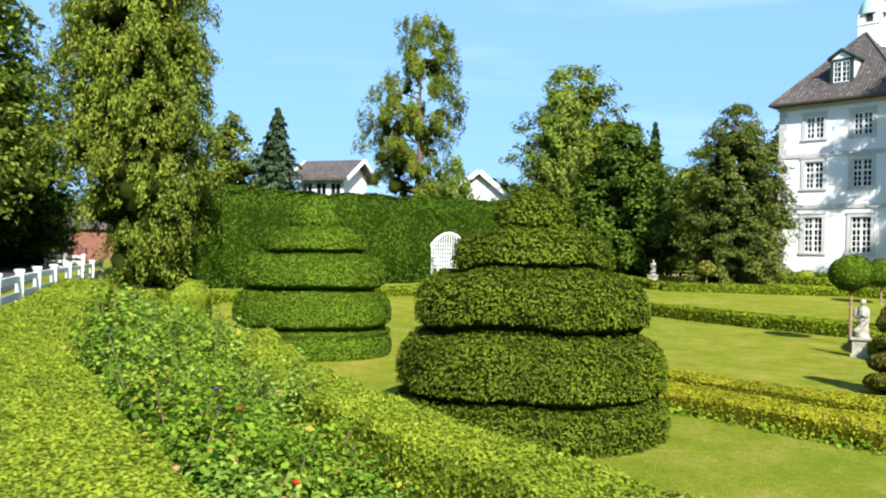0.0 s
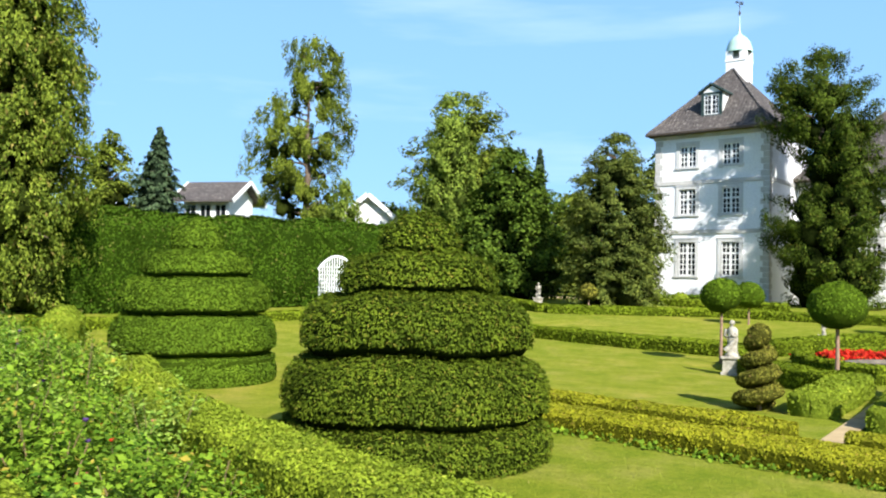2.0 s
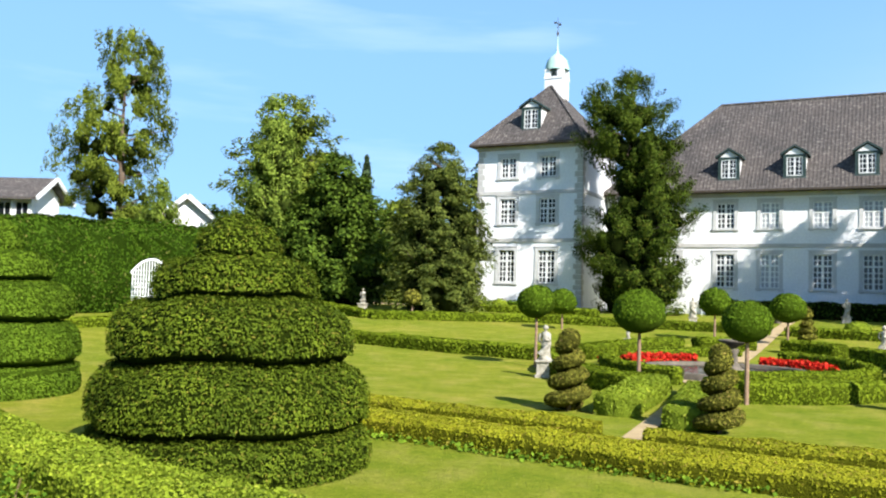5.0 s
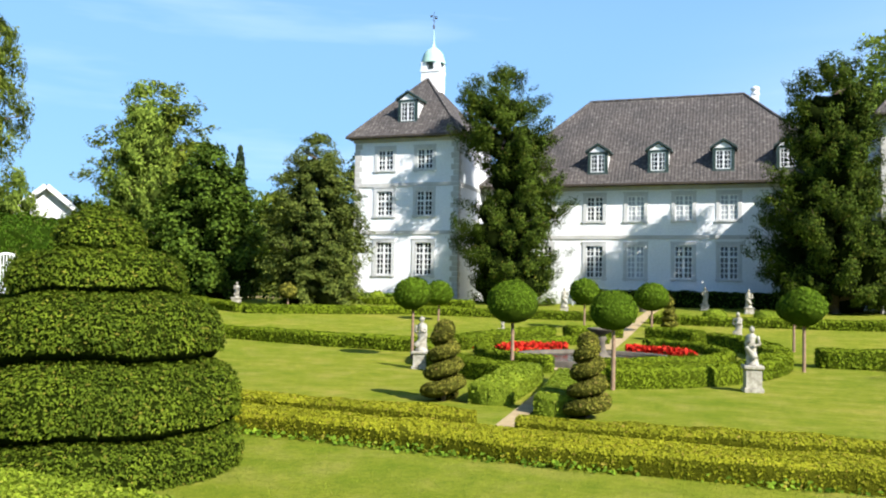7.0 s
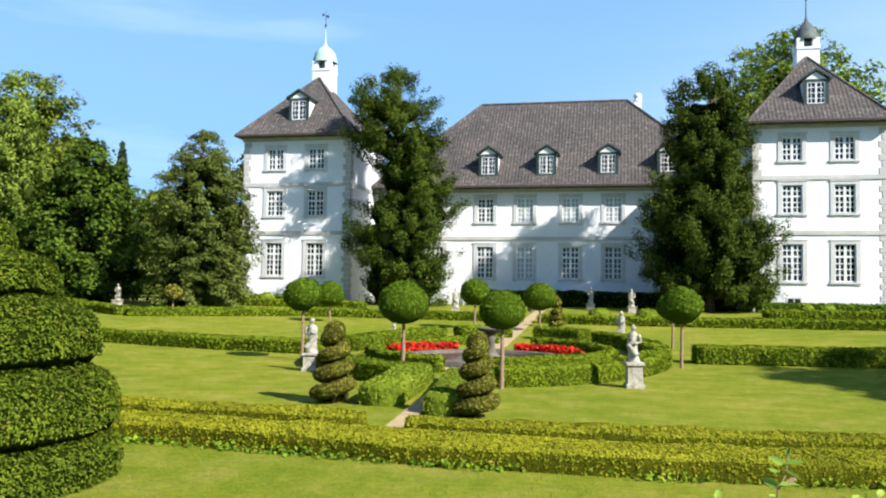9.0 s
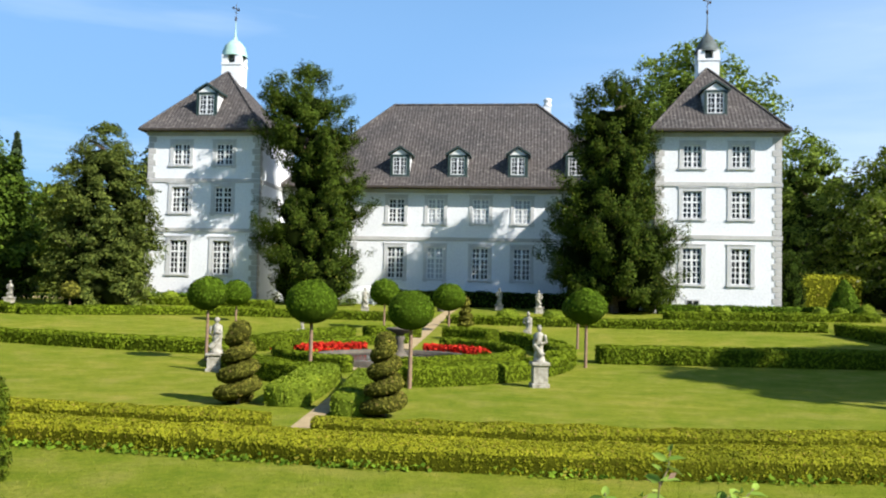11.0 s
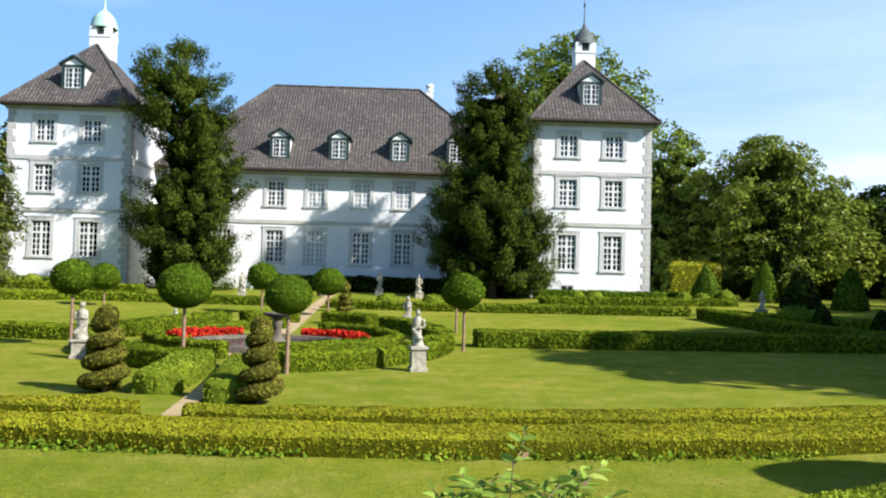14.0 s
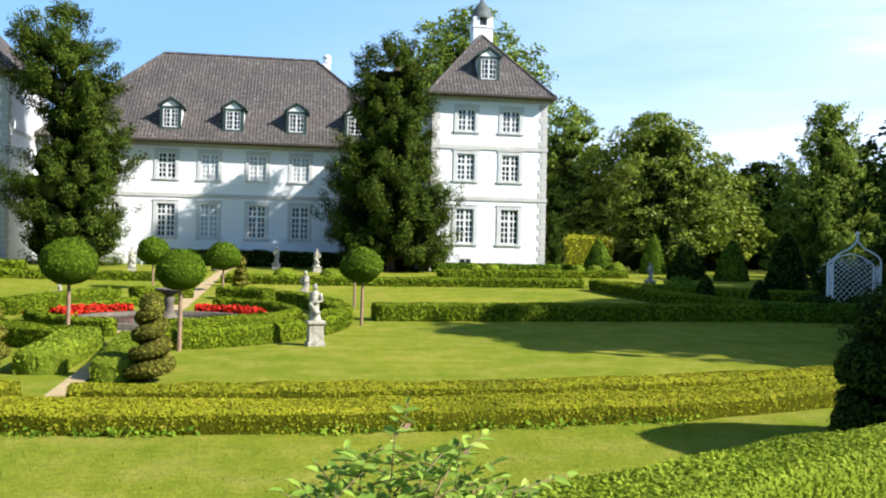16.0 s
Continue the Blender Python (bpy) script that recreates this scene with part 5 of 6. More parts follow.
# ---- statues ----
def figure(x, y, z, h, label, seed, seated=False, dark=False):
    """A weathered garden statue, kept to plain turned forms."""
    rng = np.random.default_rng(seed)
    k = h
    body = [(0.19, 0), (0.20, 0.06), (0.17, 0.10), (0.145, 0.25), (0.15, 0.38), (0.165, 0.48), (0.13, 0.58), (0.15, 0.68), (0.145, 0.76), (0.06, 0.81), (0.055, 0.83)]
    head = [(0.02, 0.82), (0.06, 0.85), (0.075, 0.90), (0.065, 0.95), (0.03, 0.99), (0.005, 1.0)]
    b = lathe([(r * k, q * k) for r, q in body], 14)
    bv = b[0] * [0.86, 0.72, 1.0]
    bend = np.sin(bv[:, 2] / k * np.pi) * 0.05 * k
    bv[:, 0] += bend * (1 if seed % 2 else -1)
    hv, hf = lathe([(r * k, q * k) for r, q in head], 10)
    hv[:, 0] += 0.02 * k * (1 if seed % 2 else -1)
    s = 1 if seed % 2 else -1
    arms = [limb((0.13 * k * s, 0, 0.74 * k), (0.165 * k * s, -0.05 * k, 0.55 * k), 0.05 * k, 0.04 * k, 6), limb((0.165 * k * s, -0.05 * k, 0.55 * k), (0.06 * k * s, -0.16 * k, 0.60 * k), 0.042 * k, 0.03 * k, 6),
            limb((-0.13 * k * s, 0, 0.74 * k), (-0.165 * k * s, -0.02 * k, 0.54 * k), 0.05 * k, 0.04 * k, 6), limb((-0.165 * k * s, -0.02 * k, 0.54 * k), (-0.05 * k * s, -0.14 * k, 0.50 * k), 0.04 * k, 0.03 * k, 6)]
    drape = limb((0.15 * k * s, -0.08 * k, 0.46 * k), (-0.10 * k * s, -0.10 * k, 0.16 * k), 0.06 * k, 0.09 * k, 7)
    stump = limb((0.10 * k * s, 0.10 * k, 0.0), (0.08 * k * s, 0.08 * k, 0.36 * k), 0.09 * k, 0.06 * k, 7)
    v, f = joined((bv, b[1]), (hv, hf), *arms, drape, stump)
    v = roughen(v, 0.03 * k, 11.0 / k, seed)
    ob = put("statue", raw_mesh("statue", v, f), M_STATUE, smooth=True)
    ob.matrix_basis = pose(x, y, z, 0, 0, rng.uniform(-25, 25))
    return tagged(ob, label, "statue", "garden statues")


def pedestal(x, y, h, w, label, rz=0):
    z = ground_at(x, y)
    ob = thing("pedestal", x, y, z, rz)
    a = w / 2
    part("plinth", boxes((-a * 1.22, a * 1.22, -a * 1.22, a * 1.22, -0.05, h * 0.16), bevel=0.012), M_STATUE, ob)
    part("die", boxes((-a, a, -a, a, h * 0.16, h * 0.86), bevel=0.01), M_STATUE, ob)
    part("cap", boxes((-a * 1.25, a * 1.25, -a * 1.25, a * 1.25, h * 0.86, h), bevel=0.015), M_STATUE, ob)
    tagged(ob, label, "pedestal", "statue pedestals")
    return z + h


def statue_on(x, y, ph, pw, h, label, seed, rz=10):
    top = pedestal(x, y, ph, pw, "square pale stone pedestal under a statue", rz)
    figure(x, y, top, h, label, seed)


statue_on(-8.15, 21.15, 0.46, 0.34, 0.92, "weathered pale stone figure holding its arms to its chest", 1)
statue_on(0.06, 20.05, 0.58, 0.34, 0.85, "weathered pale stone draped figure on a pedestal", 2)
statue_on(-0.38, 34.9, 0.16, 0.40, 0.98, "pale stone figure beyond the round bed", 3)
statue_on(-9.77, 47.9, 0.30, 0.42, 1.1, "pale stone figure near the manor", 4)
statue_on(-2.41, 54.0, 0.35, 0.45, 1.05, "grey stone figure before the dark hedge", 5)
statue_on(0.10, 51.5, 0.35, 0.45, 1.05, "grey stone figure before the dark hedge", 6)
statue_on(-27.5, 41.9, 0.45, 0.42, 0.88, "pale stone figure at the end of the drive", 7)
statue_on(16.67, 40.8, 0.45, 0.40, 0.90, "pale stone figure in the rose bed", 9)
statue_on(-9.88, 35.4, 0.08, 0.36, 0.52, "low pale stone figure in the grass", 8)


# ---- pond, fountain, flowers ----
def pond():
    ob = thing("pond", PC[0], PC[1], ground_at(*PC))
    v, f = lathe([(2.50, -0.2), (2.50, 0.14), (2.47, 0.17), (2.28, 0.17), (2.25, 0.14), (2.25, -0.25)], 56)
    put("rim", raw_mesh("rim", v, f), M_RIM, ob, "worn brown-grey stone rim")
    v, f = lathe([(2.27, 0.06), (0.01, 0.06)], 48)
    put("water", raw_mesh("water", v, f), M_WATER, ob, "dark still water")
    tagged(ob, "round stone-rimmed garden pond with dark water", "pond")
    fo = thing("fountain", PC[0] + 0.1, PC[1] + 0.7, ground_at(*PC))
    v, f = lathe([(0.34, 0.0), (0.34, 0.10), (0.22, 0.16), (0.14, 0.30), (0.12, 0.55), (0.17, 0.66), (0.14, 0.72)], 18)
    put("stem", raw_mesh("stem", v, f), M_RIM, fo, "grey stone stem", True)
    v, f = lathe([(0.09, 0.74), (0.18, 0.80), (0.34, 0.88), (0.42, 0.93), (0.42, 0.97), (0.37, 0.97), (0.26, 0.92), (0.01, 0.89)], 28)
    put("bowl", raw_mesh("bowl", v, f), M_RIM, fo, "wide shallow stone bowl", True)
    tagged(fo, "stone fountain with a wide shallow bowl in the pond", "fountain")


M_RIM = plain_mat("brown_grey_stone", (0.08, 0.070, 0.055), (0.20, 0.17, 0.13), 3.0, 0.85, 0.2, 25, 0.4)
M_WATER, _wn, _wb = nodes_of("dark_water", 0.22, 0.25)
_wb.inputs["Base Color"].default_value = (0.016, 0.014, 0.008, 1)
bumped(_wn, _wb, noise_of(_wn, 6.0, 2), 0.05, 0.02)
pond()


def flower_bed(a0, a1, r0, r1, height, label, seed, centre=(-4.35, 24.6)):
    """A curved bed of red bedding flowers over green leaves."""
    rng = np.random.default_rng(seed)
    q = np.radians(np.linspace(a0, a1, 24))
    mid = [(centre[0] + (r0 + r1) / 2 * math.cos(t), centre[1] + (r0 + r1) / 2 * math.sin(t)) for t in q]
    P = np.array(mid)
    ob = thing("flower_bed")
    w = (r1 - r0) / 2
    sec = [(-w, 0), (-w, height * 0.5), (-w * 0.6, height * 0.85), (w * 0.6, height * 0.85), (w, height * 0.5), (w, 0)]
    P3 = np.column_stack([P, np.zeros(len(P))])
    v, f = sweep(P3, np.array(sec))
    v[:, 2] += np.repeat(gz(P[:, 0], P[:, 1]), len(sec))
    v = roughen(v, 0.05, 3.0, seed)
    put("soil", raw_mesh("soil", v, f), M_SOIL, ob)
    p, n = sample(v, f, int(area_of(v, f) * 500), rng)
    n = n * np.sign((n * [0, 0, 1]).sum(1) + 0.3)[:, None]
    lv, lf = leaf_cards(p, n, 0.09, rng, 0.7, 0.8)
    put("leaves", raw_mesh("leaves", lv, lf), M_BOX, ob)
    up = p[p[:, 2] > np.percentile(p[:, 2], 30)]
    up = np.concatenate([up, up + rng.normal(0, 0.03, up.shape)]) + [0, 0, 0.05]
    lv, lf = leaf_cards(up, np.tile([0, -0.2, 1.0], (len(up), 1)), 0.11, rng, 0.9, 0.7)
    put("petals", raw_mesh("petals", lv, lf), M_RED, ob, "vivid red petals")
    return tagged(ob, label, "flower bed", "red flower beds")


flower_bed(110, 145, 3.65, 4.15, 0.25, "curved bed of vivid red flowers behind the pond", 31)
flower_bed(47, 81, 3.65, 4.15, 0.25, "curved bed of vivid red flowers behind the pond", 32)
flower_bed(148, 154, 4.3, 4.55, 0.16, "small patch of red flowers inside the hedge", 33)


# ---- white fences ----
def fence(pts, height, label, gap=2.0, rails=2, post=0.10, cap=True, name="fence"):
    P = resample(pts, 0.05)
    d = np.concatenate([[0], np.cumsum(np.linalg.norm(np.diff(P, axis=0), axis=1))])
    spots = [P[np.searchsorted(d, s)] for s in np.arange(0, d[-1], gap)]
    ob = thing(name)
    a = post
    me = bpy.data.meshes.new("post")
    bm = boxes((-a, a, -a, a, -0.2, height), (-a * 1.3, a * 1.3, -a * 1.3, a * 1.3, height + 0.001, height + 0.07))
    bm.to_mesh(me)
    bm.free()
    for x, y in spots:
        p = put("post", me, M_PAINT, ob)
        p.location = (x, y, ground_at(x, y))
    for (x0, y0), (x1, y1) in zip(spots, spots[1:]):
        L = math.hypot(x1 - x0, y1 - y0)
        z0, z1 = ground_at(x0, y0), ground_at(x1, y1)
        for k in range(rails):
            h = height * (0.86 - k * 0.36)
            r = part("rail", boxes((0, L, -0.03, 0.03, -0.08, 0.08), bevel=0.01), M_PAINT, ob)
            r.matrix_basis = pose(x0, y0, z0 + h, 0, -math.degrees(math.atan2(z1 - z0, L)), math.degrees(math.atan2(y1 - y0, x1 - x0)))
    return tagged(ob, label, "fence")


fence([(-12.2, 2.45), (-18.1, 5.05), (-24.5, 7.9), (-30.4, 10.85), (-37.7, 14.6)], 1.02, "white painted timber fence along the road", 3.0, 2, 0.07)
fence([polar(72.2, 52), polar(69.4, 50)], 0.80, "white three-rail gate across a side road", 1.2, 3, 0.07, name="gate")


# ---- houses behind the garden ----
def gable_house(x, y, rz, L, W, eave, peak, wallmat, label, windows=2, over=0.5):
    z = ground_at(x, y)
    ob = thing("house", x, y, z, rz)
    bm = bmesh.new()
    a, b = L / 2, W / 2
    v = [bm.verts.new(p) for p in ((-a, -b, 0), (a, -b, 0), (a, b, 0), (-a, b, 0), (-a, -b, eave), (a, -b, eave), (a, b, eave), (-a, b, eave), (-a, 0, peak - 0.1), (a, 0, peak - 0.1))]
    for q in ((0, 1, 5, 4), (2, 3, 7, 6), (1, 2, 6, 9, 5), (3, 0, 4, 8, 7)):
        bm.faces.new([v[i] for i in q])
    part("wall", bm, wallmat, ob, "pale rendered walls")
    bm = bmesh.new()
    sl = (peak - eave) / b
    for s in (-1, 1):
        lo = [(-a - over, s * (b + over), eave - sl * over), (a + over, s * (b + over), eave - sl * over), (a + over, 0, peak), (-a - over, 0, peak)]
        p = [bm.verts.new(q) for q in lo] + [bm.verts.new((q[0], q[1], q[2] + 0.18)) for q in lo]
        o = (lambda t: t if s < 0 else t[::-1])
        for q in ((3, 2, 1, 0), (4, 5, 6, 7), (0, 1, 5, 4), (1, 2, 6, 5), (2, 3, 7, 6), (3, 0, 4, 7)):
            bm.faces.new(o([p[i] for i in q]))
    part("roof", bm, M_ROOF, ob, "dark tiled roof")
    for s in (-1, 1):
        for e in (-1, 1):
            r = part("bargeboard", boxes((-0.06, 0.06, 0, math.hypot(b + over, sl * (b + over)), -0.1, 0.25)), M_PAINT, ob)
            r.matrix_basis = pose(s * (a + over + 0.07), e * (b + over), eave - sl * over, e * 0 + math.degrees(math.atan(sl)) * 1, 0, 0) if e < 0 else pose(s * (a + over + 0.07), e * (b + over), eave - sl * over, math.degrees(math.atan(sl)), 0, 180)
    for k in range(windows):
        for s in (-1, 1):
            w = thing("window")
            w.parent = ob
            w.location = (-a + L * (k + 0.5) / windows, s * (b + 0.02), eave - 2.0)
            part("pane", boxes((-0.5, 0.5, -0.03, 0.03, 0, 1.2)), M_GLASS, w)
            part("window_frame", boxes((-0.58, -0.5, -0.06, 0.06, -0.08, 1.28), (0.5, 0.58, -0.06, 0.06, -0.08, 1.28), (-0.5, 0.5, -0.06, 0.06, 1.2, 1.28), (-0.5, 0.5, -0.06, 0.06, -0.08, 0), (-0.03, 0.03, -0.05, 0.05, 0, 1.2)), M_PAINT, w)
    return tagged(ob, label, "house", "houses beyond the garden")


M_BRICK = plain_mat("red_brick", (0.17, 0.075, 0.05), (0.27, 0.12, 0.085), 2.0, 0.9, 0.15, 30, 0.4)
gable_house(*polar(54.6, 82), 24, 4.6, 4.4, 8.3, 9.7, M_WALL, "white rendered house with a dark low-pitched roof", 3, 0.9)
gable_house(*polar(44.6, 74), 130, 7.0, 5.0, 5.9, 8.0, M_WALL, "white gabled house half hidden by trees", 2, 0.5)
gable_house(*polar(72.0, 78), 60, 12.0, 8.0, 2.7, 4.8, M_BRICK, "red brick house in the shade of trees", 0, 0.4)
gable_house(*polar(62.3, 92), 20, 4.0, 5.0, 6.0, 9.0, M_BRICK, "red brick house behind the tall hedge", 2, 0.3)


# ---- white garden seat ----
def garden_seat(x, y, rz):
    z = ground_at(x, y)
    ob = thing("garden_seat", x, y, z + 0.25, rz)
    part("plinth", boxes((-0.95, 0.95, -0.55, 0.45, -0.3, 0.75), bevel=0.03), M_STONE, ob, "grey stone plinth")
    part("seat", boxes((-0.8, 0.8, -0.45, 0.25, 1.15, 1.21), bevel=0.01), M_PAINT, ob)
    for s in (-1, 1):
        for t in (-0.4, 0.2):
            part("leg", boxes((s * 0.75 - 0.04, s * 0.75 + 0.04, t - 0.04, t + 0.04, 0.75, 1.15)), M_PAINT, ob)
        part("armrest", boxes((s * 0.75 - 0.04, s * 0.75 + 0.04, -0.45, 0.25, 1.55, 1.61)), M_PAINT, ob)
    n = 15
    top = lambda u: 2.05 + 0.55 * math.cos(u * math.pi / 2) ** 0.8
    arch = [( -0.8 + 1.6 * i / 24, 0.27, top(abs(-1 + 2 * i / 24))) for i in range(25)]
    for p, q in zip(arch, arch[1:]):
        v, f = limb(p, q, 0.045, 0.045, 6)
        put("arch", raw_mesh("arch", v, f), M_PAINT, ob)
    for i in range(n):
        u = -0.74 + 1.48 * i / (n - 1)
        part("slat", boxes((u - 0.014, u + 0.014, 0.25, 0.28, 1.21, top(abs(u / 0.8)))), M_PAINT, ob)
    for k in range(6):
        h = 1.35 + k * 0.16
        part("cross_slat", boxes((-0.78, 0.78, 0.282, 0.31, h, h + 0.022)), M_PAINT, ob)
    return tagged(ob, "tall white lattice-backed garden seat with an arched top", "garden seat")


garden_seat(*polar(46.6, 34.5), 70)


# ---- trellis arbour ----
def arbour(x, y, rz):
    z = ground_at(x, y)
    ob = thing("arbour", x, y, z, rz)
    hw, sp, dep = 0.88, 1.75, 1.5
    q = np.linspace(0, 1, 15)
    ogee = [(hw * (1 - u ** 1.0) * (1.0 + 0.28 * math.sin(u * math.pi) * (1 if u < 0.6 else 0.5)), sp + 0.95 * (u ** 0.72 * 0.80 + 0.2 * u ** 5)) for u in q]
    for yy in (0, dep):
        for s in (-1, 1):
            pts = [(s * hw, yy, -0.1), (s * hw, yy, sp)] + ([(s * a, yy, b) for a, b in ogee[1:]] if yy == 0 else [(s * hw * 0.5, yy, sp + 0.3), (0, yy, sp + 0.42)])
            P = resample(pts, 0.09)
            t = np.linspace(0, 2 * np.pi, 8, endpoint=False)
            v = []
            for i, p in enumerate(P):
                d = P[min(i + 1, len(P) - 1)] - P[max(i - 1, 0)]
                d /= np.linalg.norm(d)
                e = np.cross(d, [0, 1, 0])
                v.append(p + 0.035 * (np.cos(t)[:, None] * e + np.sin(t)[:, None] * np.array([0, 1, 0])))
            f = [(i * 8 + j, i * 8 + (j + 1) % 8, i * 8 + 8 + (j + 1) % 8, i * 8 + 8 + j) for i in range(len(P) - 1) for j in range(8)]
            put("arch_post", raw_mesh("arch_post", np.concatenate(v), f), M_PAINT, ob)
        if yy:
            continue
        v, f = lathe([(0.03, sp + 0.90), (0.06, sp + 1.0), (0.03, sp + 1.08), (0.09, sp + 1.18), (0.09, sp + 1.24), (0.01, sp + 1.34)], 10)
        put("finial", raw_mesh("finial", v + [0, yy, 0], f), M_PAINT, ob)
    lat = []
    for s in (-1, 1):
        for k in range(-6, 14):
            for sg in (-1, 1):
                y0, z0 = 0.0, k * 0.22
                pts = [(s * hw, t * dep, z0 + sg * t * dep * 1.0) for t in np.linspace(0, 1, 12)]
                pts = [p for p in pts if 0.05 < p[2] < sp]
                if len(pts) > 1:
                    lat.append(limb(pts[0], pts[-1], 0.014, 0.014, 4))
    for k in range(-8, 16):
        for sg in (-1, 1):
            pts = [(-hw + 2 * hw * t, dep, k * 0.22 + sg * 2 * hw * t) for t in np.linspace(0, 1, 14)]
            pts = [p for p in pts if 0.05 < p[2] < sp + 0.3]
            if len(pts) > 1:
                lat.append(limb(pts[0], pts[-1], 0.014, 0.014, 4))
    v, f = joined(*lat)
    put("lattice", raw_mesh("lattice", v, f), M_PAINT, ob, "white diamond lattice")
    return tagged(ob, "white ogee-arched trellis arbour in shade", "arbour")


arbour(21.6, 31.5, -25)


# ---- clipped shapes near the manor ----
def pyramid(x, y, r, h, label, seed, mat=None):
    prof = [(r * 0.96, -0.05), (r, h * 0.06), (r * 0.92, h * 0.2), (r * 0.70, h * 0.5), (r * 0.42, h * 0.78), (r * 0.18, h * 0.95), (0.02, h)]
    v, f = lathe([(a * 1.12, b) for a, b in prof], 4)
    v = roughen(v, 0.05, 1.8, seed) + [x, y, ground_at(x, y)]
    return tagged(clipped("yew_pyramid", v, f, mat or M_YEWDARK, 0.09, seed), label, "topiary", "clipped yew pyramids")


for i, (x, y, r, h) in enumerate(((18.1, 52.9, 1.0, 2.3), (22.9, 55.5, 0.9, 2.75), (21.95, 48.1, 1.15, 2.35), (24.04, 46.6, 1.0, 2.4), (23.6, 40.0, 1.1, 2.9))):
    # The third and fifth take the shade-darkened leaves.
    pyramid(x, y, r, h, "clipped dark yew pyramid", 80 + i, M_DARKSHADE if i in (2, 4) else None)
for i, (x, y, r, h) in enumerate(((-24.3, 50.5, 0.55, 0.75), (-22.6, 50.5, 0.55, 0.75), (9.6, 50.8, 0.48, 0.65), (10.6, 50.5, 0.48, 0.65), (16.3, 51.5, 0.48, 0.65), (17.3, 51.3, 0.48, 0.65), (19.0, 52.0, 0.55, 0.85), (-6.2, 46.5, 0.55, 0.5), (-1.6, 46.5, 0.6, 0.5), (0.9, 46.8, 0.6, 0.5))):
    cushion(x, y, r, h, "clipped box ball in the bed before the manor", 90 + i)
hedge([(-26.5, 48.2), (-18.0, 48.6), (-15.5, 48.6)], 0.8, 0.4, M_BOXFAR, L_BOX, 0.08)
hedge([(7.0, 48.5), (14.5, 48.8), (18.5, 49.0)], 0.8, 0.4, M_BOXFAR, L_BOX, 0.08)
hedge([(7.4, 53.8), (15.0, 53.8), (17.5, 54.5)], 0.6, 0.55, M_YEWDARK, "dark hedge at the foot of the tower", 0.08)
hedge([(-27.0, 53.9), (-18.8, 53.9)], 0.5, 0.5, M_YEWDARK, "dark hedge at the foot of the tower", 0.08)
# Leaf colour darkened for the shade cast by tower and cypress.
hedge([(-10.8, 57.5), (6.6, 57.5)], 1.0, 0.98, M_DARKSHADE, "dark shrub hedge along the manor wall", 0.12, rough=0.15)
hedge([(17.2, 60.8), (22.0, 62.0)], 1.2, 2.7, M_BOX, "tall clipped hedge with sunlit top", 0.12, round_=0.3)
tree(16.4, 57.5, 4.2, [(0, 0.9), (0.3, 1.0), (0.7, 0.85), (1, 0.3)], M_DARKSHADE, "dark columnar shrub against the tower", 110, 50, 6, 0.35, 8000, 0.14, 0.1, name="shrub", habit="upswept", bare=0.0)
# white awning by the manor wall
aw = thing("awning", -12.4, 55.2, ground_at(-12.4, 55.2))
bm = bmesh.new()
vs = [bm.verts.new(q) for q in ((-1.6, -1.1, 0.85), (1.6, -1.1, 1.05), (1.6, 1.1, 1.35), (-1.6, 1.1, 1.15), (-1.6, -1.1, 0.75), (1.6, -1.1, 0.95), (1.6, 1.1, 1.25), (-1.6, 1.1, 1.05))]
for q in ((0, 1, 2, 3), (7, 6, 5, 4), (4, 5, 1, 0), (5, 6, 2, 1), (6, 7, 3, 2), (7, 4, 0, 3)):
    bm.faces.new([vs[i] for i in q])
part("canopy", bm, M_PAINT, aw, "white cloth canopy")
for q in ((-1.5, -1.0), (1.5, -1.0), (-1.5, 1.0), (1.5, 1.0)):
    part("pole", boxes((q[0] - 0.03, q[0] + 0.03, q[1] - 0.03, q[1] + 0.03, 0, 0.85)), M_PAINT, aw)
tagged(aw, "low white canopy on four poles by the manor", "awning")
# pot of pink flowers on the path
pt = thing("flower_pot", -5.7, 50.5, ground_at(-5.7, 50.5))
v, f = lathe([(0.2, 0), (0.26, 0.25), (0.32, 0.45), (0.30, 0.48), (0.02, 0.46)], 14)
put("pot", raw_mesh("pot", v, f), M_RIM, pt)
rg = np.random.default_rng(5)
q = rg.normal(0, 1, (260, 3))
q = q / np.linalg.norm(q, axis=1)[:, None] * [0.4, 0.4, 0.3] + [0, 0, 0.68]
v, f = leaf_cards(q, q - [0, 0, 0.6], 0.12, rg, 0.8, 0.5)
put("petals", raw_mesh("petals", v, f), M_PINK, pt, "pink and orange petals")
tagged(pt, "stone pot of pink flowers beside the path", "flower pot")
hedge([(-24.3, 37.6), (-27.5, 39.5), (-33.5, 43.5)], 0.8, 0.4, M_BOXFAR, L_BOX, 0.08)
hedge([(-29.5, 13.5), (-29.0, 22.0), (-28.0, 32.5)], 0.8, 0.35, M_BOXFAR, L_BOX, 0.08)
hedge([(14.6, 40.0), (18.0, 36.0), (21.5, 34.0)], 0.7, 0.4, M_BOXFAR, L_BOX, 0.08)
M_WHITEPETAL = leaf_mat("white_petals", (0.55, 0.56, 0.52), (0.78, 0.78, 0.74), None, 0.3, 3.0)
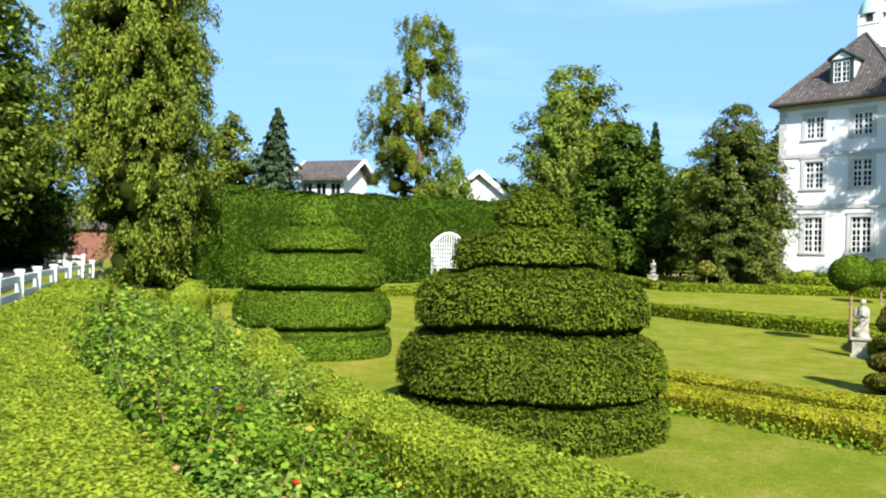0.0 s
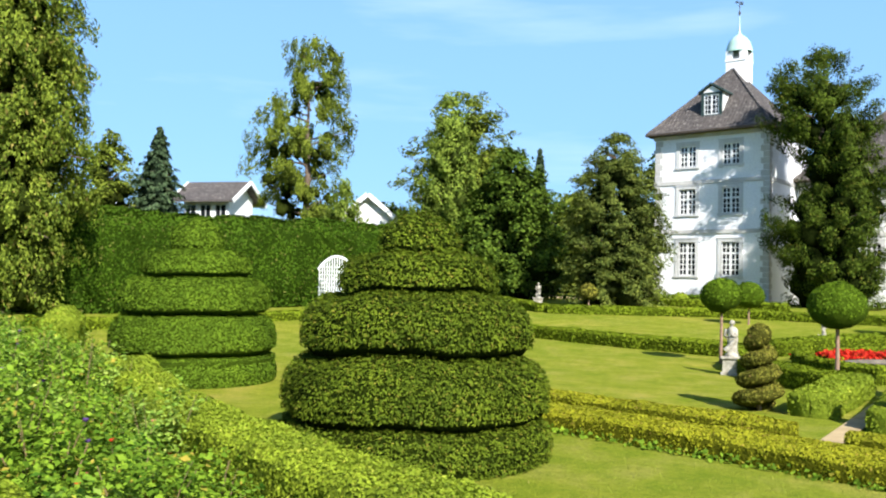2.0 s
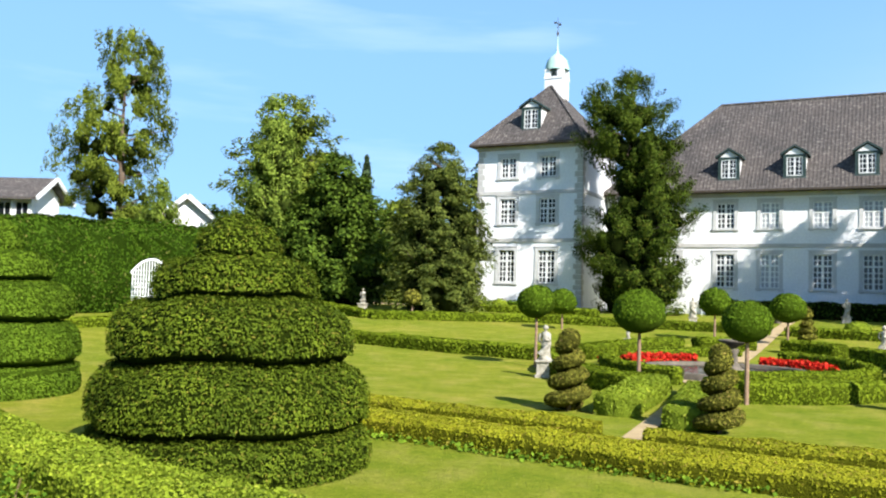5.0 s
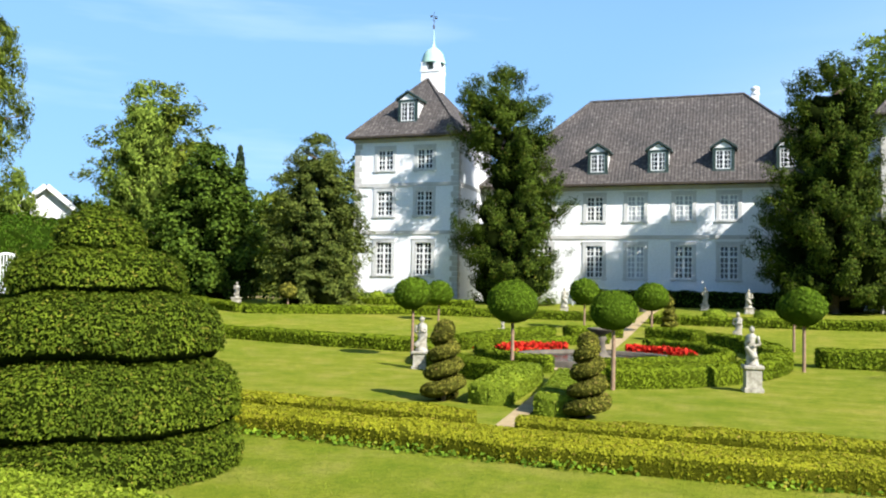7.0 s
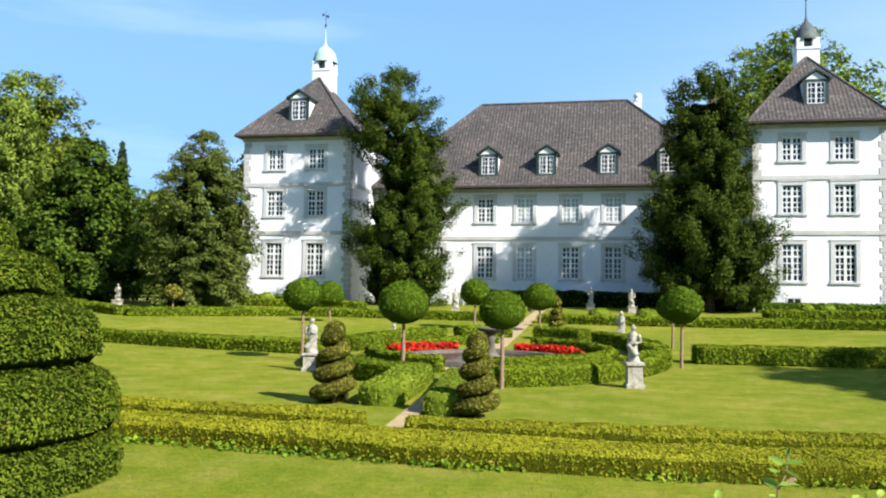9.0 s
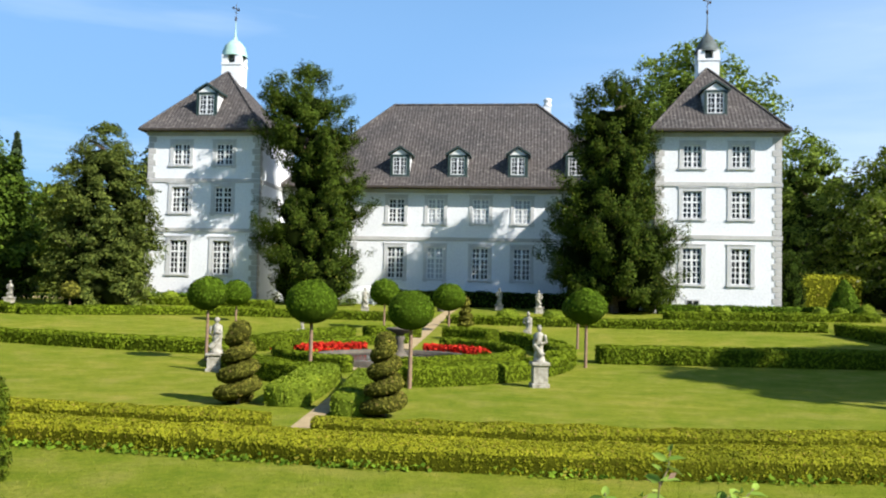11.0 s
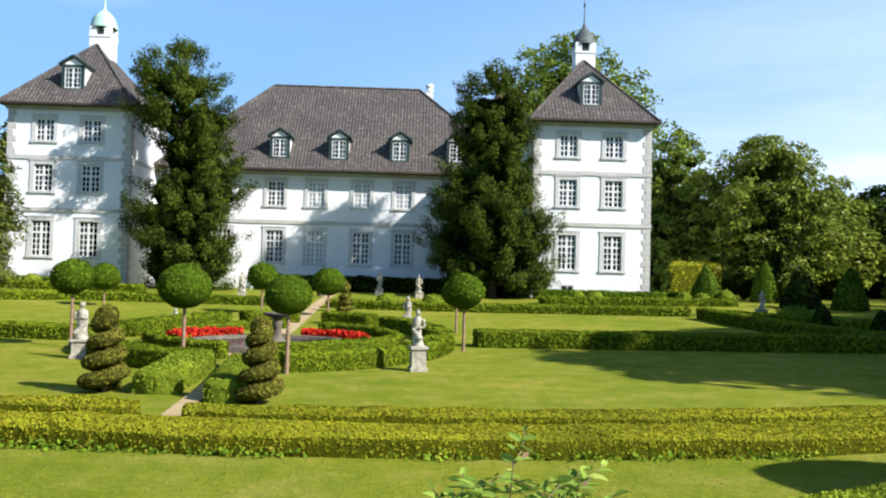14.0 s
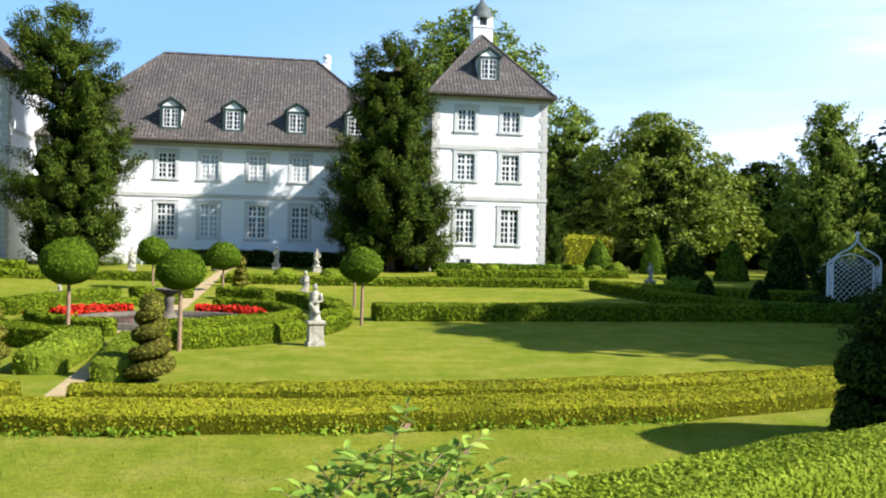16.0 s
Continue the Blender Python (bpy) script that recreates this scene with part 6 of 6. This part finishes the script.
# planting beside the arbour; the shrubs' dark leaf colour carries the deep shade
tree(14.3, 18.9, 1.75, [(0, 1.2), (0.3, 1.5), (0.7, 1.2), (0.9, 0.8), (1, 0.2)], M_DARKSHADE, "dark evergreen shrub in deep shade", 140, 50, 6, 0.35, 7000, 0.1, 0.1, name="shrub", bare=0.0)
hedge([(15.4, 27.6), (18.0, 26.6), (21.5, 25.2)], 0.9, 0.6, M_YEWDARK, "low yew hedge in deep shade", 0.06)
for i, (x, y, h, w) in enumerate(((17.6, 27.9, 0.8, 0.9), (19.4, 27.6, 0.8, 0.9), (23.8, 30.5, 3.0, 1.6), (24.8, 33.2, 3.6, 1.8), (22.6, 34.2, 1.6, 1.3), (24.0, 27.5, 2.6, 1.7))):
    tree(x, y, h, scaled([(0, 0.8), (0.3, 1.0), (0.7, 0.85), (1, 0.2)], w), M_DARKSHADE, "dark evergreen shrub in the shade round the arbour", 150 + i, 40, 6, 0.4, 4500, 0.16, 0.08, name="shrub", bare=0.0, group="arbour shrubs")
pyramid(16.7, 34.7, 0.5, 1.15, "small dark yew cone between the hedges", 141, M_DARKSHADE)
pyramid(16.9, 30.6, 0.5, 1.2, "small dark yew cone at the hedge's corner", 142, M_DARKSHADE)
wf = thing("flowering_shrub", 31.0, 47.2, ground_at(31.0, 47.2))
rg = np.random.default_rng(15)
q = rg.normal(0, 1, (900, 3))
q[:, 2] = np.abs(q[:, 2])
q = q / np.linalg.norm(q, axis=1)[:, None] * [1.1, 0.8, 1.0] * rg.uniform(0.75, 1.0, (900, 1)) + [0, 0, 0.15]
v, f = leaf_cards(q[:520], q[:520], 0.16, rg, 0.8, 0.5)
put("foliage", raw_mesh("foliage", v, f), M_BROAD, wf)
v, f = leaf_cards(q[520:] * 1.05, q[520:], 0.17, rg, 0.9, 0.4)
put("petals", raw_mesh("petals", v, f), M_WHITEPETAL, wf, "white flower heads")
tagged(wf, "rounded shrub covered in white flowers behind the arbour", "shrub")


# ---- the rose bed on the bank ----
def leaflets(base, direction, length, rng, size, pairs=3):
    """A rose leaf: a stalk with paired leaflets and one at its tip."""
    d = direction / np.linalg.norm(direction)
    side = np.cross(d, [0, 0, 1.0])
    side /= np.linalg.norm(side) + 1e-6
    pts, al = [], []
    for k in range(pairs):
        u = (k + 0.7) / (pairs + 0.5)
        for s in (-1, 1):
            pts.append(base + d * length * u + side * s * size * 0.55)
            al.append(side * s + d * 0.5)
    pts.append(base + d * length * 1.05)
    al.append(d)
    return pts, al


def rose_bush(x, y, spread, height, seed, label, blooms=3, mat=None, leaf=0.05, leaves=230):
    rng = np.random.default_rng(seed)
    z = ground_at(x, y)
    ob = thing("rose_bush", x, y, z)
    stems, pts, al, tips = [], [], [], []
    for i in range(rng.integers(4, 7)):
        a = rng.uniform(0, 2 * np.pi)
        r = spread * rng.uniform(0.25, 0.9)
        tip = np.array([math.cos(a) * r, math.sin(a) * r, height * rng.uniform(0.65, 1.05)])
        foot = np.array([math.cos(a) * r * 0.2, math.sin(a) * r * 0.2, -0.05])
        mid = foot * 0.4 + tip * 0.6
        mid[2] += 0.05
        stems += [limb(foot, mid, 0.009, 0.006, 5), limb(mid, tip, 0.006, 0.003, 5)]
        tips.append(tip)
        for k in range(leaves // 40):
            u = rng.uniform(0.25, 1.0)
            b = foot * (1 - u) + tip * u + rng.normal(0, 0.02, 3)
            d = np.array([rng.normal(0, 1), rng.normal(0, 1), rng.uniform(-0.1, 0.6)])
            p, q = leaflets(b, d, leaf * 3.2, rng, leaf)
            pts += p
            al += q
    # filling leaves round the whole bush
    n = leaves * 10
    d = rng.normal(0, 1, (n, 3))
    d[:, 2] = np.abs(d[:, 2])
    d /= np.linalg.norm(d, axis=1)[:, None]
    c = d * rng.uniform(0.3, 1.0, (n, 1)) ** 0.45 * [spread, spread, height]
    c *= (0.92 + 0.42 * np.sin(d[:, :1] * 7 + seed) * np.cos(d[:, 1:2] * 6 + 2 * seed))
    P = np.concatenate([np.array(pts), c])
    A = np.concatenate([np.array(al), rng.normal(0, 1, (n, 3))])
    nrm = np.concatenate([np.tile([0, 0, 1.0], (len(pts), 1)), d * 0.6 + [0, 0, 0.6]])
    lv, lf = leaf_cards(P, nrm, leaf * 1.25, rng, 0.68, 0.45, 0.1, along=A)
    put("foliage", raw_mesh("foliage", lv, lf), mat or M_ROSE, ob)
    v, f = joined(*stems)
    put("stem", raw_mesh("stems", v, f), M_STEM, ob, "thin green and brown stems")
    for k in range(blooms):
        t = tips[k % len(tips)] + [0, 0, 0.01]
        v, f = lathe([(0.004, 0), (0.013, 0.005), (0.019, 0.015), (0.018, 0.024), (0.011, 0.026), (0.007, 0.018), (0.002, 0.017)], 9)
        v = roughen(v, 0.006, 40, seed + k) + t
        put("bloom", raw_mesh("bloom", v, f), (M_PINK, M_RED, M_DEEP)[(seed + k) % 3], ob, "small rose bloom")
    return tagged(ob, label, "rose bush", "rose bushes of the bank")


M_STEM = plain_mat("rose_stem", (0.12, 0.14, 0.04), (0.26, 0.16, 0.08), 20, 0.7, 0.3, 80, 0.2)
M_ROSEPALE = leaf_mat("rose_leaves_grey_green", (0.15, 0.26, 0.04), (0.33, 0.47, 0.085), (0.42, 0.50, 0.12), 0.4, 0.9)
M_DEEP = leaf_mat("purple_petals", (0.05, 0.03, 0.10), (0.10, 0.06, 0.18), None, 0.2, 3.0)
rng_bed = np.random.default_rng(17)
BED = [((-2.6, 2.7), 0.75, 0.45), ((-4.0, 3.05), 0.85, 0.55), ((-5.6, 3.55), 1.0, 0.75), ((-7.5, 4.3), 1.3, 0.95), ((-9.6, 5.1), 1.35, 1.0), ((-12.5, 6.3), 1.2, 1.0), ((-16.5, 8.0), 1.0, 0.8), ((-22, 10.4), 0.7, 0.55)]
bed_s = np.cumsum([0] + [math.dist(a[0], b[0]) for a, b in zip(BED, BED[1:])])
k = 0
s_at = 0.0
while s_at < bed_s[-1]:
    cx, cy = (float(np.interp(s_at, bed_s, [b[0][i] for b in BED])) for i in (0, 1))
    half, hh = float(np.interp(s_at, bed_s, [b[1] for b in BED])), float(np.interp(s_at, bed_s, [b[2] for b in BED]))
    for row in range(3):
        o = (row - 1.25) * half * 0.60 + rng_bed.normal(0, 0.08)
        h = hh * rng_bed.uniform(0.5, 1.35) * (0.85 if row == 2 else 1.0)
        near = s_at < 6
        rose_bush(cx + o * 0.35 + rng_bed.normal(0, 0.12), cy + o + rng_bed.normal(0, 0.1), rng_bed.uniform(0.38, 0.58), h, 200 + k,
                  ("leafy rose bush with a few late blooms", "grey-green rose bush with reddish shoots", "leafy rose bush with a few late blooms", "leafy rose bush with a few late blooms", "dark green rose bush with faded blooms")[k % 5],
                  (3 if s_at < 1.5 else 2 if near and k % 2 else 1 if k % 3 == 0 else 0), (M_ROSE, M_ROSEPALE, M_ROSE, M_ROSE, M_ROSEDARK)[k % 5], leaf=0.042 if near else 0.055, leaves=240 if near else 150)
        k += 1
    s_at += 0.62 + 0.03 * s_at


# ---- a rose shoot that stands up before the near lawn ----
def oval_leaves(p, n, size, rng, along, wide=0.44):
    """Oval folded leaves for plants near the eye: six points, two quads each."""
    m = len(p)
    n = n + rng.normal(0, 0.3, (m, 3))
    n /= np.linalg.norm(n, axis=1)[:, None]
    t = along - n * (along * n).sum(1)[:, None]
    t /= np.linalg.norm(t, axis=1)[:, None] + 1e-9
    b = np.cross(n, t)
    s = (size * rng.uniform(0.7, 1.2, m))[:, None]
    q = [p - t * s * 0.5, p - t * s * 0.18 + b * s * wide * 0.5 + n * s * 0.08, p + t * s * 0.2 + b * s * wide * 0.42 + n * s * 0.08, p + t * s * 0.55 - n * s * 0.06,
         p + t * s * 0.2 - b * s * wide * 0.42 + n * s * 0.08, p - t * s * 0.18 - b * s * wide * 0.5 + n * s * 0.08]
    v = np.stack(q, 1).reshape(-1, 3)
    k = np.arange(m)[:, None] * 6
    return v, np.concatenate([k + [0, 3, 2, 1], k + [0, 5, 4, 3]])


def rose_shoot(x, y, seed):
    rng = np.random.default_rng(seed)
    z = ground_at(x, y)
    ob = thing("rose_shoot", x, y, z)
    stems, P, A, N = [], [], [], []
    H = 1.865 - z
    for dx, dy, h in ((0.0, 0.0, H), (0.13, 0.03, H - 0.055), (-0.10, 0.05, H - 0.12), (0.07, -0.05, H - 0.14), (-0.04, -0.06, H - 0.16), (0.19, -0.03, H - 0.15), (0.02, 0.06, H - 0.18), (-0.15, -0.02, H - 0.17), (0.10, 0.07, H - 0.10), (-0.06, 0.02, H - 0.07), (0.16, 0.06, H - 0.19), (0.05, -0.02, H - 0.09), (-0.20, 0.02, H - 0.20), (0.23, 0.0, H - 0.16), (0.27, 0.04, H - 0.21), (-0.11, -0.06, H - 0.13), (0.12, -0.06, H - 0.21)):
        foot, tip = np.array([dx * 0.3, dy * 0.3, -0.05]), np.array([dx, dy, H - (H - h) * 0.68])
        mid = foot * 0.45 + tip * 0.55 + [0.02, 0, 0]
        stems += [limb(foot, mid, 0.004, 0.0028, 6), limb(mid, tip, 0.0028, 0.0014, 6)]
        for k in range(21):
            u = 0.70 + 0.30 * (k + rng.random()) / 21
            b = foot * (1 - u) + tip * u
            a = k * 2.4 + rng.normal(0, 0.3) + seed
            d = np.array([math.cos(a), math.sin(a), rng.uniform(0.0, 0.5)])
            L = 0.135 * rng.uniform(0.7, 1.2) * (1.15 - 0.35 * u)
            p, q = leaflets(b, d, L, rng, 0.026, 3)
            stems.append(limb(b, b + d / np.linalg.norm(d) * L, 0.002, 0.0012, 4))
            P += p
            A += q
            N += [np.array([0, 0, 1.0]) - d * 0.3] * len(p)
    v, f = oval_leaves(np.array(P), np.array(N), 0.036, rng, np.array(A))
    put("foliage", raw_mesh("foliage", v, f), M_ROSEPALE, ob)
    v, f = joined(*stems)
    put("stem", raw_mesh("stem", v, f), M_STEM, ob, "thin yellow-green branching stem")
    for q in ((0.02, 0, H + 0.01), (-0.02, 0, H), (0.14, 0.03, H - 0.05), (-0.05, 0.03, H - 0.05)):
        v, f = leaf_cards(np.array([q]), np.array([[0, -0.5, 1.0]]), 0.02, rng, 0.4, 0.6)
        put("young_leaf", raw_mesh("young_leaf", v, f), M_YOUNG, ob, "reddish young leaf")
    return tagged(ob, "tall rose shoot with pinnate green leaves and reddish tips", "rose bush")


M_YOUNG = leaf_mat("reddish_young_leaves", (0.16, 0.10, 0.07), (0.30, 0.20, 0.14), None, 0.3, 2.0)
rose_shoot(*polar(-6.0, 1.85), 3)
for i, (x, y) in enumerate(((17.2, 39.6), (17.9, 40.5), (18.0, 38.9), (18.6, 41.6), (19.1, 42.2), (18.9, 39.9))):
    rose_bush(x, y, 0.5, 0.55, 320 + i, "low rose bush in the shaded bed", 1 if i % 2 else 0, M_ROSEDARK, leaf=0.10, leaves=50)
